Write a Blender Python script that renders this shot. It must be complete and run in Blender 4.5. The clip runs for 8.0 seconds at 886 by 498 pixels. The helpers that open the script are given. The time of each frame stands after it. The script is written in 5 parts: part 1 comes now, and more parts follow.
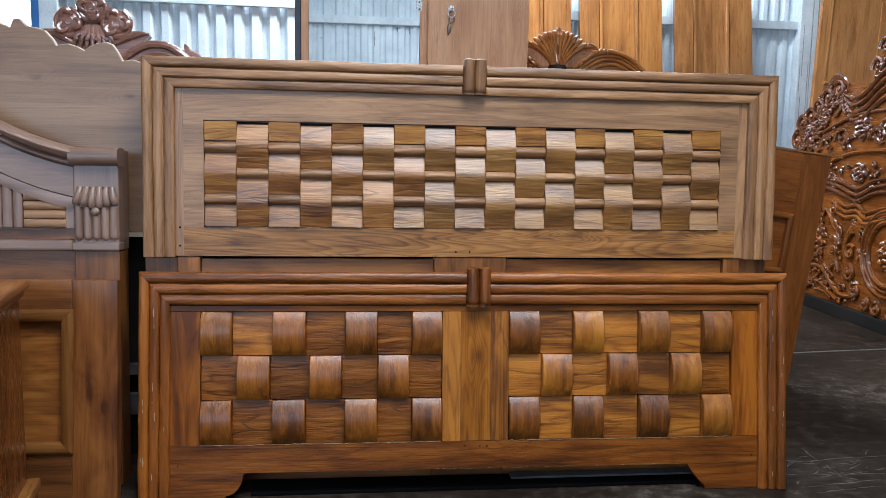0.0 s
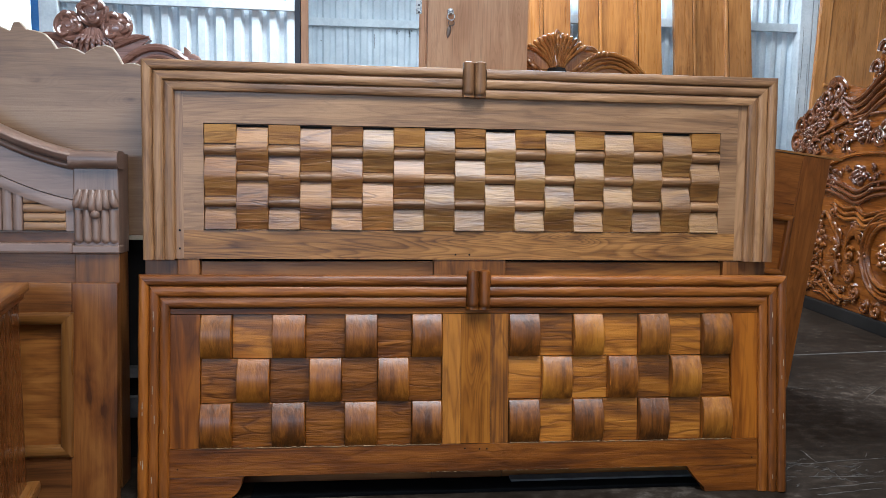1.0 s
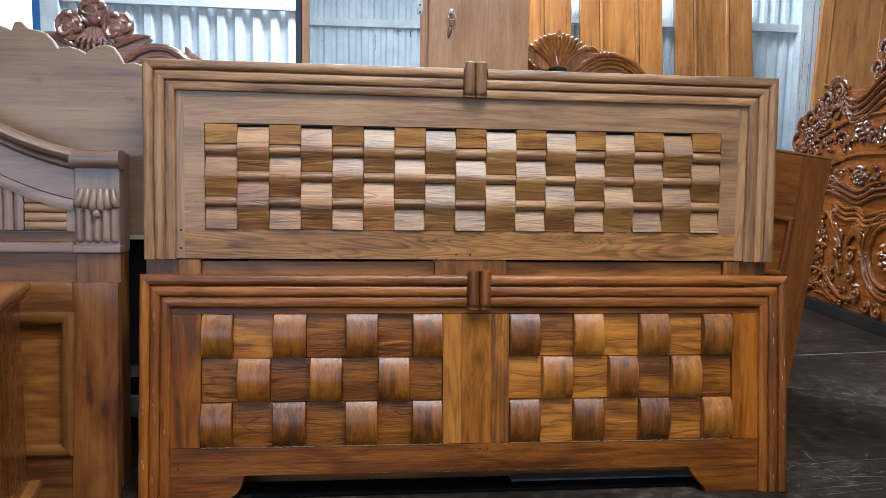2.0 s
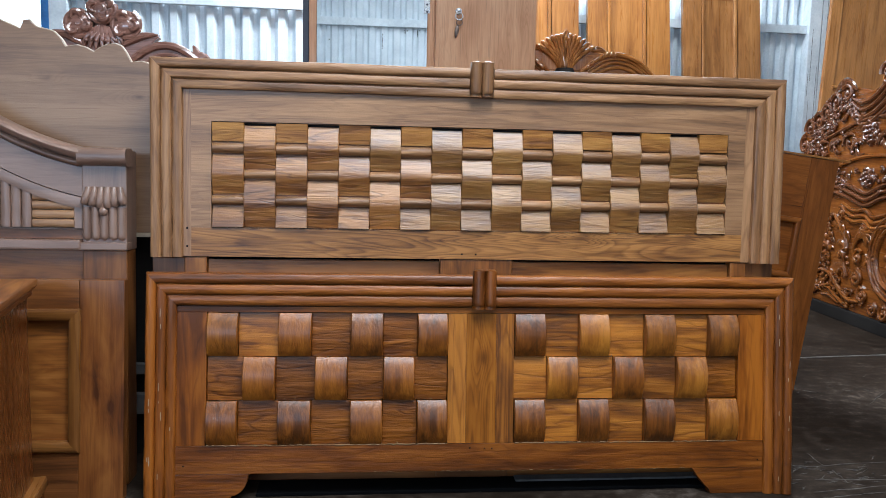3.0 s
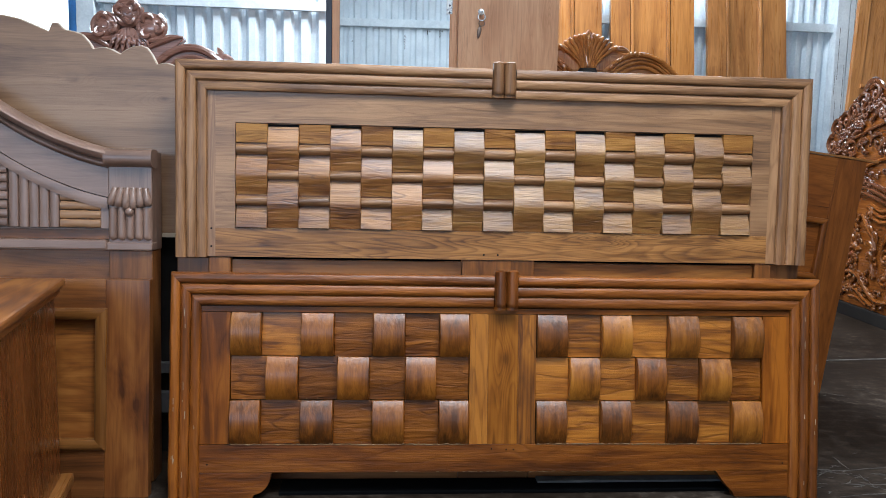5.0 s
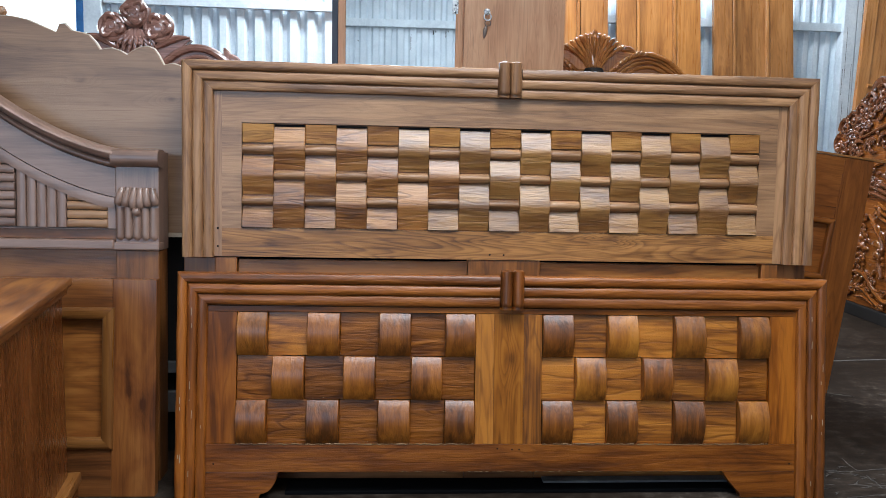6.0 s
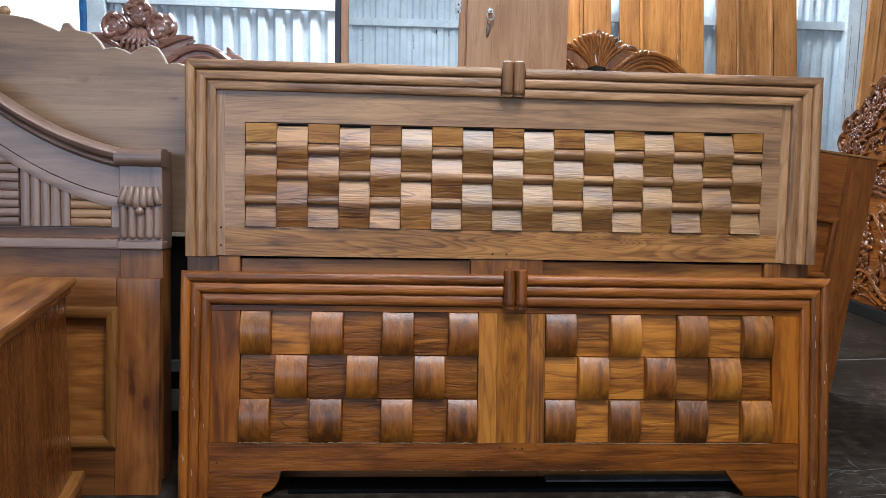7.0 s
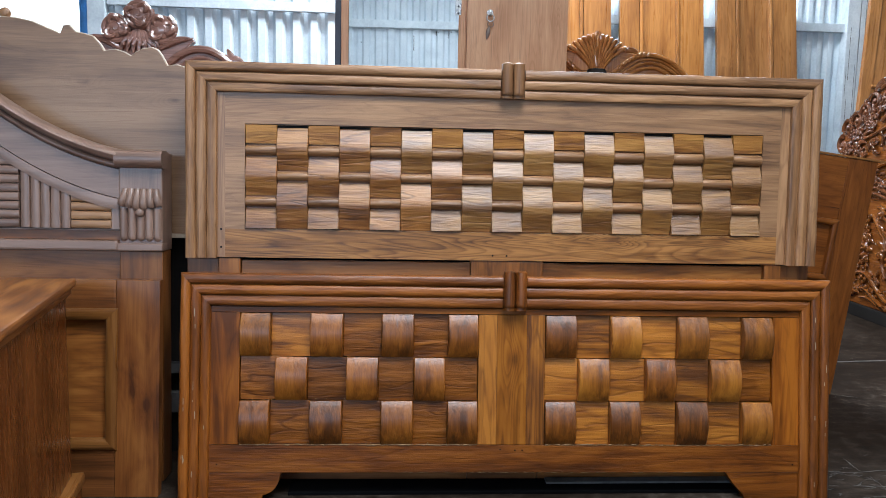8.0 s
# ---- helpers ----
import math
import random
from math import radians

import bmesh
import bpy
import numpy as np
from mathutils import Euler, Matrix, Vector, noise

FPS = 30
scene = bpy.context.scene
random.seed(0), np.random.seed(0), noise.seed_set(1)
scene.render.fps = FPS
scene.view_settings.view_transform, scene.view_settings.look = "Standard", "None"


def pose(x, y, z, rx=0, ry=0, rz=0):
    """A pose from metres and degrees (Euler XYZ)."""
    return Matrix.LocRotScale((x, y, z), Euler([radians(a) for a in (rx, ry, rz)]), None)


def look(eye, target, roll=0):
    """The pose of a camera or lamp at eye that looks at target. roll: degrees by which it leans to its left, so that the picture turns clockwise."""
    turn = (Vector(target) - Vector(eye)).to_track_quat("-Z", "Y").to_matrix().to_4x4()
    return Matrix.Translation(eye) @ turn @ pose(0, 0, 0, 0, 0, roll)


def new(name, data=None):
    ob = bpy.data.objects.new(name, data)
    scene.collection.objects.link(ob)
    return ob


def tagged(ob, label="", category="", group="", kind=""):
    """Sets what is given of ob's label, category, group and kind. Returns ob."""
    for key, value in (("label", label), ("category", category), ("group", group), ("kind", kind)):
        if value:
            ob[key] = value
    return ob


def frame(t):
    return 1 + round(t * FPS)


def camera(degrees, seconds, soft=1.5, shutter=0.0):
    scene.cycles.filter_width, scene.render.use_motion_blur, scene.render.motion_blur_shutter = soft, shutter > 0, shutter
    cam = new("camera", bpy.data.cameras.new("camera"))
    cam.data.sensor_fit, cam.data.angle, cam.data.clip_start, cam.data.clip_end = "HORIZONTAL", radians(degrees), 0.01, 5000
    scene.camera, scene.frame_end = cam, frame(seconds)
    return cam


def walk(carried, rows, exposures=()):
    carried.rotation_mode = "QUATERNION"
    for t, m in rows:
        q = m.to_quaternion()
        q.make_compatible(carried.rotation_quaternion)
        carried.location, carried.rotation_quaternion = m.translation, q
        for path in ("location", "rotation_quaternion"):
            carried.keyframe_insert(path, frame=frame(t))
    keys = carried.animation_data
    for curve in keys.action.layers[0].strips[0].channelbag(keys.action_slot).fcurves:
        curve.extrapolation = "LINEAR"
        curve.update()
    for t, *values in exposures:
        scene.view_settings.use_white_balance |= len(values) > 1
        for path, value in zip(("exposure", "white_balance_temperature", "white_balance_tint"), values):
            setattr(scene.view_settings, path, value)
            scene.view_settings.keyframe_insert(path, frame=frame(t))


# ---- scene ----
# ---- camera and its walk ----
cam = camera(58.0, 8.0, soft=0.8)
ROWS = [  # seconds, yaw, pitch, roll
    (0.0, -5.73, -6.94, 1.03), (0.5, -5.74, -6.73, 0.99), (1.0, -5.75, -6.75, 0.98), (1.5, -5.76, -6.73, 0.98), (1.7, -5.75, -6.74, 1.00),
    (2.8, -5.36, -6.78, 1.24), (3.0, -5.24, -6.79, 1.35), (3.5, -4.47, -6.82, 1.37), (4.0, -4.27, -6.79, 1.37), (4.5, -3.96, -6.77, 1.31), (4.7, -3.82, -6.77, 1.29),
    (5.8, -3.34, -6.79, 1.25), (6.0, -3.24, -6.79, 1.24), (6.5, -3.08, -6.81, 1.22), (7.0, -3.03, -6.85, 1.21), (7.5, -3.03, -6.86, 1.26),
    (8.0, -3.03, -6.73, 1.21)]
walk(cam, [(t, pose(0.0, -0.0008 * t, 0.938, 90 + p, -r, y)) for t, y, p, r in ROWS], [(0.0, -0.10, 6200, 10), (0.5, -0.05, 6240, 10), (8.0, -0.05, 6260, 10)])

# ---- world, sun, lights ----
world = bpy.data.worlds.new("world")
scene.world = world
world.use_nodes = True
wn = world.node_tree.nodes
sky = wn.new("ShaderNodeTexSky")
sky.sky_type, sky.sun_disc, sky.sun_elevation, sky.sun_rotation = "NISHITA", False, radians(55), radians(140)
wn["Background"].inputs["Strength"].default_value = 0.12
world.node_tree.links.new(sky.outputs[0], wn["Background"].inputs["Color"])


def area(name, m, w, h, watts, colour):
    data = bpy.data.lights.new(name, "AREA")
    data.shape, data.size, data.size_y, data.energy, data.color = "RECTANGLE", w, h, watts, colour
    ob = new(name, data)
    ob.matrix_world = m
    return ob


# daylight through the roof lights, the long opening of the front wall and the window
area("skylight_lamp", look((1.2, -1.95, 3.37), (1.2, -1.95, 0)), 4.0, 0.5, 44, (0.87, 0.94, 1.0))
area("skylight_lamp", look((0.75, 4.75, 3.37), (0.75, 4.75, 0)), 3.1, 0.6, 225, (0.86, 0.94, 1.0))
area("skylight_lamp", look((0.40, 0.95, 3.37), (0.40, 0.95, 0)), 1.8, 0.6, 84, (0.87, 0.94, 1.0))
area("skylight_lamp", look((0.70, 0.15, 3.37), (0.70, 0.15, 0)), 2.0, 0.5, 55, (0.87, 0.94, 1.0))
area("opening_lamp", look((-2.3, -3.15, 1.66), (-2.3, 2.0, 1.66)), 3.4, 0.84, 84, (0.54, 0.74, 1.0))
area("window_lamp", look((-2.9, 5.6, 1.85), (-2.3, 0, 0.9)), 1.3, 1.0, 70, (0.82, 0.92, 1.0))

# ---- materials ----


def material(name):
    m = bpy.data.materials.new(name)
    m.use_nodes = True
    return m, m.node_tree.nodes, m.node_tree.links, m.node_tree.nodes["Principled BSDF"]


def ramp(nodes, stops):
    r = nodes.new("ShaderNodeValToRGB")
    while len(r.color_ramp.elements) < len(stops):
        r.color_ramp.elements.new(0.5)
    for e, (at, c) in zip(r.color_ramp.elements, stops):
        e.position, e.color = at, (*c, 1)
    return r


def calc(nodes, links, op, a, b):
    n = nodes.new("ShaderNodeMath")
    n.operation = op
    for i, v in enumerate((a, b)):
        if isinstance(v, (int, float)):
            n.inputs[i].default_value = v
        else:
            links.new(v, n.inputs[i])
    return n.outputs[0]


def noise_tex(nodes, links, vec, scale, detail=3.0, rough=0.55, twist=0.0):
    n = nodes.new("ShaderNodeTexNoise")
    n.inputs["Scale"].default_value, n.inputs["Detail"].default_value = scale, detail
    n.inputs["Roughness"].default_value, n.inputs["Distortion"].default_value = rough, twist
    links.new(vec, n.inputs["Vector"])
    return n.outputs["Fac"]


def wood(name, axis, light, mid, dark, rough=0.36, coat=0.25, vary=0.5, figure=1.0, coat_rough=0.12, relief=0.35, knots=(), pores=(0.60, 0.72), streaky=0.36, shine=0.5, fine=1.0, flame=0.0, crack=0.0, blotch=1.0, punch=1.0, coarse=1.0, uneven=0.0):
    """Sawn teak: long streaks along one axis, growth lines, fine fibres and pores, a hand-planed face where uneven."""
    m, N, L, bsdf = material(name)
    tc, info = N.new("ShaderNodeTexCoord"), N.new("ShaderNodeObjectInfo")
    off = N.new("ShaderNodeVectorMath")
    off.operation = "MULTIPLY_ADD"
    L.new(info.outputs["Random"], off.inputs[0])
    off.inputs[1].default_value = (17.3, 31.7, 23.1)
    L.new(tc.outputs["Object"], off.inputs[2])

    def stretched(along, across):
        mp = N.new("ShaderNodeMapping")
        mp.inputs["Scale"].default_value = [along if a == axis else across for a in "xyz"]
        L.new(off.outputs[0], mp.inputs["Vector"])
        return mp.outputs[0]

    broad = noise_tex(N, L, stretched(1.0 + 3.0 * flame, 8.0 + 8.0 * flame), 1.3, 3.0, 0.55, 0.6 + 0.8 * flame)
    lines = noise_tex(N, L, stretched(0.8 * coarse, 9.0 * (0.4 + 0.6 * coarse)), 1.0, 2.0, 0.5, 1.7 * coarse - 0.7 if coarse > 0.6 else 0.3)
    for kx, ky, kz, kr in knots:  # rings bend round a knot
        far = N.new("ShaderNodeVectorMath")
        far.operation = "DISTANCE"
        squash = N.new("ShaderNodeMapping")
        squash.inputs["Scale"].default_value = [0.5 if a == axis else 1.0 for a in "xyz"]
        squash.inputs["Location"].default_value = [-c * (0.5 if a == axis else 1.0) for a, c in zip("xyz", (kx, ky, kz))]
        L.new(tc.outputs["Object"], squash.inputs["Vector"])
        L.new(squash.outputs[0], far.inputs[0])
        d = calc(N, L, "DIVIDE", far.outputs["Value"], kr)
        bump_in = calc(N, L, "POWER", 2.718, calc(N, L, "MULTIPLY", calc(N, L, "MULTIPLY", d, d), -0.35))
        lines = calc(N, L, "ADD", lines, calc(N, L, "MULTIPLY", bump_in, 0.11))
        core = calc(N, L, "POWER", 2.718, calc(N, L, "MULTIPLY", calc(N, L, "MULTIPLY", d, d), -2.5))
        broad = calc(N, L, "SUBTRACT", broad, calc(N, L, "MULTIPLY", core, 0.30))
    saw = calc(N, L, "FRACT", calc(N, L, "MULTIPLY", lines, 26.0), 0.0)  # early wood fades, late wood ends sharply
    wave = calc(N, L, "SUBTRACT", 0.31, calc(N, L, "MINIMUM", calc(N, L, "MULTIPLY", saw, saw), calc(N, L, "MULTIPLY", calc(N, L, "SUBTRACT", 1.0, saw), 3.5)))
    fibre = noise_tex(N, L, stretched(9.0, 300.0), 1.0, 4.0, 0.7)
    streak = noise_tex(N, L, stretched(2.4, 60.0 * coarse), 1.0, 3.0, 0.62, 0.3)
    pore = noise_tex(N, L, stretched(4.0, 190.0), 1.0, 3.0, 0.65, 0.25)
    blot = noise_tex(N, L, off.outputs[0], 4.0, 3.0)
    s = calc(N, L, "MULTIPLY", calc(N, L, "SUBTRACT", broad, 0.5), 0.48 + 0.5 * flame)
    s = calc(N, L, "ADD", calc(N, L, "ADD", s, 0.24), calc(N, L, "MULTIPLY", wave, 0.13 * figure))
    s = calc(N, L, "ADD", s, calc(N, L, "MULTIPLY", streak, streaky))
    s = calc(N, L, "ADD", s, calc(N, L, "MULTIPLY", calc(N, L, "SUBTRACT", fibre, 0.5), 0.26 * fine))
    s = calc(N, L, "ADD", s, calc(N, L, "ADD", calc(N, L, "MULTIPLY", calc(N, L, "SUBTRACT", blot, 0.5), 0.30 * blotch), 0.15))
    s = calc(N, L, "ADD", s, calc(N, L, "MULTIPLY", calc(N, L, "SUBTRACT", info.outputs["Random"], 0.5), 0.16 * vary))
    r = ramp(N, [(0.38 - 0.16 / punch + streaky / 2, dark), (0.38 + streaky / 2, mid), (0.38 + 0.16 / punch + streaky / 2, light)])
    L.new(s, r.inputs[0])
    dark_line = ramp(N, [(pores[0], (1, 1, 1)), (pores[1], tuple(1 - (1 - c) * fine for c in (0.45, 0.38, 0.33)))])
    L.new(pore, dark_line.inputs[0])
    both = N.new("ShaderNodeMix")
    both.data_type, both.blend_type = "RGBA", "MULTIPLY"
    both.inputs[0].default_value = 1.0
    L.new(r.outputs[0], both.inputs[6])
    L.new(dark_line.outputs[0], both.inputs[7])
    tone, height = both.outputs[2], calc(N, L, "ADD", fibre, calc(N, L, "MULTIPLY", streak, 1.2))
    if crack:  # thin wandering fissures along the grain, in loose groups
        wander = noise_tex(N, L, stretched(4.0, 40.0 * coarse), 1.0, 2.5, 0.55, 0.35)
        group = noise_tex(N, L, stretched(3.0, 9.0), 1.0, 2.0, 0.5)
        slit = calc(N, L, "ADD", calc(N, L, "ABSOLUTE", calc(N, L, "SUBTRACT", wander, 0.5), 0.0), calc(N, L, "MULTIPLY", calc(N, L, "SUBTRACT", 0.62, group), 0.14))
        gap = ramp(N, [(0.004, (1 - 0.72 * crack, 1 - 0.80 * crack, 1 - 0.84 * crack)), (0.055, (1, 1, 1))])
        L.new(slit, gap.inputs[0])
        cut = N.new("ShaderNodeMix")
        cut.data_type, cut.blend_type = "RGBA", "MULTIPLY"
        cut.inputs[0].default_value = 1.0
        L.new(tone, cut.inputs[6])
        L.new(gap.outputs[0], cut.inputs[7])
        tone = cut.outputs[2]
        height = calc(N, L, "ADD", height, calc(N, L, "MULTIPLY", gap.outputs[0], 1.5))
    hsv = N.new("ShaderNodeHueSaturation")
    L.new(tone, hsv.inputs["Color"])
    L.new(calc(N, L, "ADD", calc(N, L, "MULTIPLY", info.outputs["Random"], 0.5 * vary), 1 - 0.25 * vary), hsv.inputs["Value"])
    L.new(hsv.outputs[0], bsdf.inputs["Base Color"])
    L.new(calc(N, L, "ADD", calc(N, L, "MULTIPLY", streak, 0.22), rough - 0.11), bsdf.inputs["Roughness"])
    bsdf.inputs["Coat Weight"].default_value, bsdf.inputs["Coat Roughness"].default_value = coat, coat_rough
    bsdf.inputs["Specular IOR Level"].default_value = shine
    b = N.new("ShaderNodeBump")
    b.inputs["Strength"].default_value, b.inputs["Distance"].default_value = relief, 0.0015
    L.new(height, b.inputs["Height"])
    if uneven:
        hew = N.new("ShaderNodeBump")
        hew.inputs["Strength"].default_value, hew.inputs["Distance"].default_value = 1.0, 0.004 * uneven
        L.new(noise_tex(N, L, stretched(7.0, 38.0), 1.0, 3.0, 0.55, 0.4), hew.inputs["Height"])
        L.new(hew.outputs[0], b.inputs["Normal"])
    L.new(b.outputs[0], bsdf.inputs["Normal"])
    return m


def grained(name, *colours, **kw):
    return {a: wood(f"{name}_{a}", a, *colours, **kw) for a in "xyz"}


TEAK = grained("teak", (0.4650, 0.1748, 0.0359), (0.3069, 0.1006, 0.0180), (0.1395, 0.0437, 0.0097), rough=0.44, coat=0.25, coat_rough=0.28, vary=0.6, fine=0.5, flame=0.6, figure=0.8, coarse=0.60)
# near copy of ROUGH, greyed for the skylight's sheen on some blocks
SHEENED = grained("sheened_teak", (0.4230, 0.1984, 0.0459), (0.3305, 0.1377, 0.0248), (0.2062, 0.0773, 0.0116), rough=0.45, coat=0.8, coat_rough=0.34, vary=0.35, pores=(0.60, 0.70), streaky=0.4, relief=0.7, fine=0.7, flame=0.5, figure=0.5, shine=0.9, crack=0.45, blotch=0.6, punch=1.4, coarse=0.7, uneven=1.5)
ROUGH = grained("rough_teak", (0.4471, 0.1845, 0.0394), (0.3451, 0.1264, 0.0216), (0.1959, 0.0626, 0.0098), rough=0.46, coat=0.85, coat_rough=0.34, vary=0.5, pores=(0.60, 0.70), streaky=0.45, relief=0.8, fine=0.7, flame=0.5, figure=0.6, shine=0.8, crack=0.7, blotch=0.7, punch=1.45, coarse=0.7, uneven=1.5)
# brighter, more golden ROUGH; colour offsets the shade on the top slats
ROUGH_LIT = grained("lit_rough_teak", (0.5130, 0.2278, 0.0480), (0.3990, 0.1581, 0.0290), (0.2185, 0.0744, 0.0130), rough=0.5, coat=0.3, coat_rough=0.34, vary=0.4, pores=(0.60, 0.70), streaky=0.45, relief=0.8, fine=0.7, flame=0.4, figure=0.6, shine=0.3, crack=0.5, blotch=0.7, punch=1.4, coarse=0.7, uneven=1.0)
OILED = grained("oiled_teak", (0.4081, 0.1194, 0.0105), (0.2800, 0.0735, 0.0057), (0.1424, 0.0368, 0.0032), rough=0.44, coat=0.25, coat_rough=0.28, vary=0.5, shine=0.25, pores=(0.62, 0.78), fine=0.7, flame=0.35, figure=1.0, streaky=0.4, blotch=0.6, crack=0.3, punch=1.4, coarse=0.50, uneven=0.6)
OILED_DARK = grained("dark_oiled_teak", (0.3242, 0.0937, 0.0096), (0.2180, 0.0561, 0.0049), (0.1111, 0.0289, 0.0031), rough=0.42, coat=0.35, coat_rough=0.32, vary=0.4, shine=0.25, pores=(0.64, 0.8), fine=0.7, flame=0.35, figure=1.0, streaky=0.4, relief=0.7, blotch=0.6, crack=0.3, punch=1.4, coarse=0.50, uneven=0.6)
OILED_ROD = grained("oiled_teak_rod", (0.4013, 0.1203, 0.0144), (0.2689, 0.0721, 0.0075), (0.1371, 0.0371, 0.0045), rough=0.46, coat=0.5, coat_rough=0.32, vary=0.5, shine=0.3, pores=(0.64, 0.8), fine=0.7, flame=0.1, figure=0.5, streaky=0.4, relief=0.7, blotch=0.6, crack=0.3, punch=1.4, coarse=0.60, uneven=1.6)
OILED_ROUGH = grained("rough_oiled_teak", (0.3419, 0.1038, 0.0089), (0.2295, 0.0652, 0.0049), (0.1220, 0.0341, 0.0029), rough=0.46, coat=0.4, coat_rough=0.34, vary=0.5, pores=(0.62, 0.76), streaky=0.4, relief=0.9, shine=0.2, fine=0.6, flame=0.4, figure=1.1, crack=0.65, blotch=0.7, coarse=0.50, uneven=1.8)
OILED_BLOCK = grained("waxed_teak_block", (0.3697, 0.1125, 0.0098), (0.2347, 0.0649, 0.0053), (0.1049, 0.0284, 0.0026), rough=0.42, coat=0.75, coat_rough=0.36, vary=0.5, pores=(0.62, 0.76), streaky=0.5, shine=0.3, fine=0.6, flame=0.1, figure=0.5, blotch=0.5, punch=1.4, uneven=1.3)
OILED_GOLD = grained("golden_oiled_teak", (0.5219, 0.1826, 0.0210), (0.3448, 0.1066, 0.0101), (0.1398, 0.0404, 0.0048), rough=0.46, coat=0.6, coat_rough=0.36, vary=0.7, pores=(0.60, 0.72), streaky=0.45, relief=0.9, shine=0.25, fine=0.7, flame=0.45, figure=1.0, crack=0.6, blotch=0.7, punch=1.15, coarse=0.50)
GOLD_BLOCK = grained("golden_waxed_block", (0.5195, 0.1835, 0.0185), (0.3597, 0.1112, 0.0097), (0.1798, 0.0525, 0.0048), rough=0.42, coat=0.75, coat_rough=0.36, vary=0.6, pores=(0.60, 0.74), streaky=0.5, shine=0.3, fine=0.7, flame=0.1, figure=0.35, blotch=0.6, punch=1.3, uneven=1.3)
SATIN = grained("satin_teak", (0.2790, 0.0882, 0.0144), (0.2070, 0.0594, 0.0090), (0.1305, 0.0360, 0.0056), rough=0.42, coat=0.15, coat_rough=0.25, vary=0.35, streaky=0.3, figure=1.0, crack=0.2, flame=0.3, shine=0.3, coarse=0.6, punch=1.2)
BROWN = grained("brown_teak", (0.3162, 0.1161, 0.0301), (0.2000, 0.0669, 0.0159), (0.0930, 0.0304, 0.0084), rough=0.42, coat=0.3, coat_rough=0.25, vary=0.4, fine=0.5, flame=0.4, figure=0.8, coarse=0.60)
STAND = grained("stained_teak", (0.2422, 0.0706, 0.0143), (0.1702, 0.0435, 0.0080), (0.0851, 0.0207, 0.0045), rough=0.27, coat=0.35, vary=0.3, fine=0.35, flame=0.6)
# teak greyed and blued: window haze and cool sheen put into the colour
HAZE_GREY = grained("haze_greyed_teak", (0.3708, 0.2247, 0.1620), (0.2626, 0.1498, 0.1032), (0.1442, 0.0770, 0.0516), rough=0.46, coat=0.9, coat_rough=0.36, vary=0.2, figure=0.35, fine=0.45)
GREY = grained("planed_teak", (0.4764, 0.2463, 0.1089), (0.3345, 0.1604, 0.0656), (0.1774, 0.0787, 0.0306), rough=0.48, coat=0.7, coat_rough=0.40, vary=0.25, fine=0.7, flame=0.12, figure=0.8, crack=0.35, blotch=0.45, punch=1.2, coarse=0.70, uneven=0.35)
GREY_ROD = grained("planed_teak_rod", (0.4799, 0.2409, 0.1009), (0.3300, 0.1537, 0.0596), (0.1650, 0.0704, 0.0260), rough=0.48, coat=0.35, coat_rough=0.40, vary=0.25, fine=0.7, flame=0.1, figure=0.4, streaky=0.5, crack=0.35, blotch=0.5, punch=1.2, uneven=1.4)
HONEY = grained("honey_teak", (0.3562, 0.1498, 0.0381), (0.2672, 0.1037, 0.0240), (0.1700, 0.0599, 0.0132), rough=0.3, coat=0.5, vary=0.4, figure=0.8, flame=0.15, streaky=0.25, fine=0.6, blotch=0.6, punch=1.2, coarse=0.70)
BROWN_HONEY = grained("dull_honey_teak", (0.3400, 0.1500, 0.0480), (0.2450, 0.1000, 0.0290), (0.1500, 0.0570, 0.0160), rough=0.3, coat=0.6, vary=0.4, figure=0.8, flame=0.15, streaky=0.25, fine=0.6, blotch=0.6, punch=1.2)
# honey teak with brightness painted in where too little light falls
LIT_HONEY = grained("lit_honey_teak", (0.6178, 0.2695, 0.0826), (0.4693, 0.1925, 0.0524), (0.2970, 0.1100, 0.0272), rough=0.3, coat=0.6, vary=0.3, figure=0.8, flame=0.15, streaky=0.25, fine=0.6, blotch=0.6, punch=1.2)
CAP_WOOD = grained("dull_brown_teak", (0.3300, 0.1600, 0.0660), (0.2250, 0.1010, 0.0390), (0.1200, 0.0500, 0.0190), rough=0.5, coat=0.12, coat_rough=0.4, vary=0.2, fine=0.7, flame=0.1, figure=0.4, streaky=0.5)
LAMINATE = grained("laminate", (0.72, 0.39, 0.205), (0.63, 0.31, 0.15), (0.49, 0.215, 0.09), rough=0.38, coat=0.1, vary=0.1, relief=0.03, fine=0.6, flame=0.25)
VARNISH = grained("dark_varnish", (0.1756, 0.0618, 0.0260), (0.1170, 0.0371, 0.0143), (0.0488, 0.0143, 0.0065), rough=0.22, coat=1.0, coat_rough=0.05, vary=0.2, relief=0.1)
DEEP = grained("deep_amber_varnish", (0.2760, 0.0855, 0.0144), (0.1748, 0.0495, 0.0081), (0.0690, 0.0185, 0.0038), rough=0.24, coat=1.0, coat_rough=0.06, vary=0.2, relief=0.1, shine=0.3)
# varnish lightened so that the window's haze sits in its colour
HAZY = grained("hazed_varnish", (0.3900, 0.1958, 0.1436), (0.2730, 0.1296, 0.0938), (0.1430, 0.0648, 0.0469), rough=0.28, coat=0.8, coat_rough=0.08, vary=0.2, relief=0.1, figure=0.4)
AMBER = grained("amber_varnish", (0.50, 0.20, 0.05), (0.35, 0.125, 0.03), (0.14, 0.045, 0.014), rough=0.22, coat=1.0, coat_rough=0.05, vary=0.2, relief=0.1)


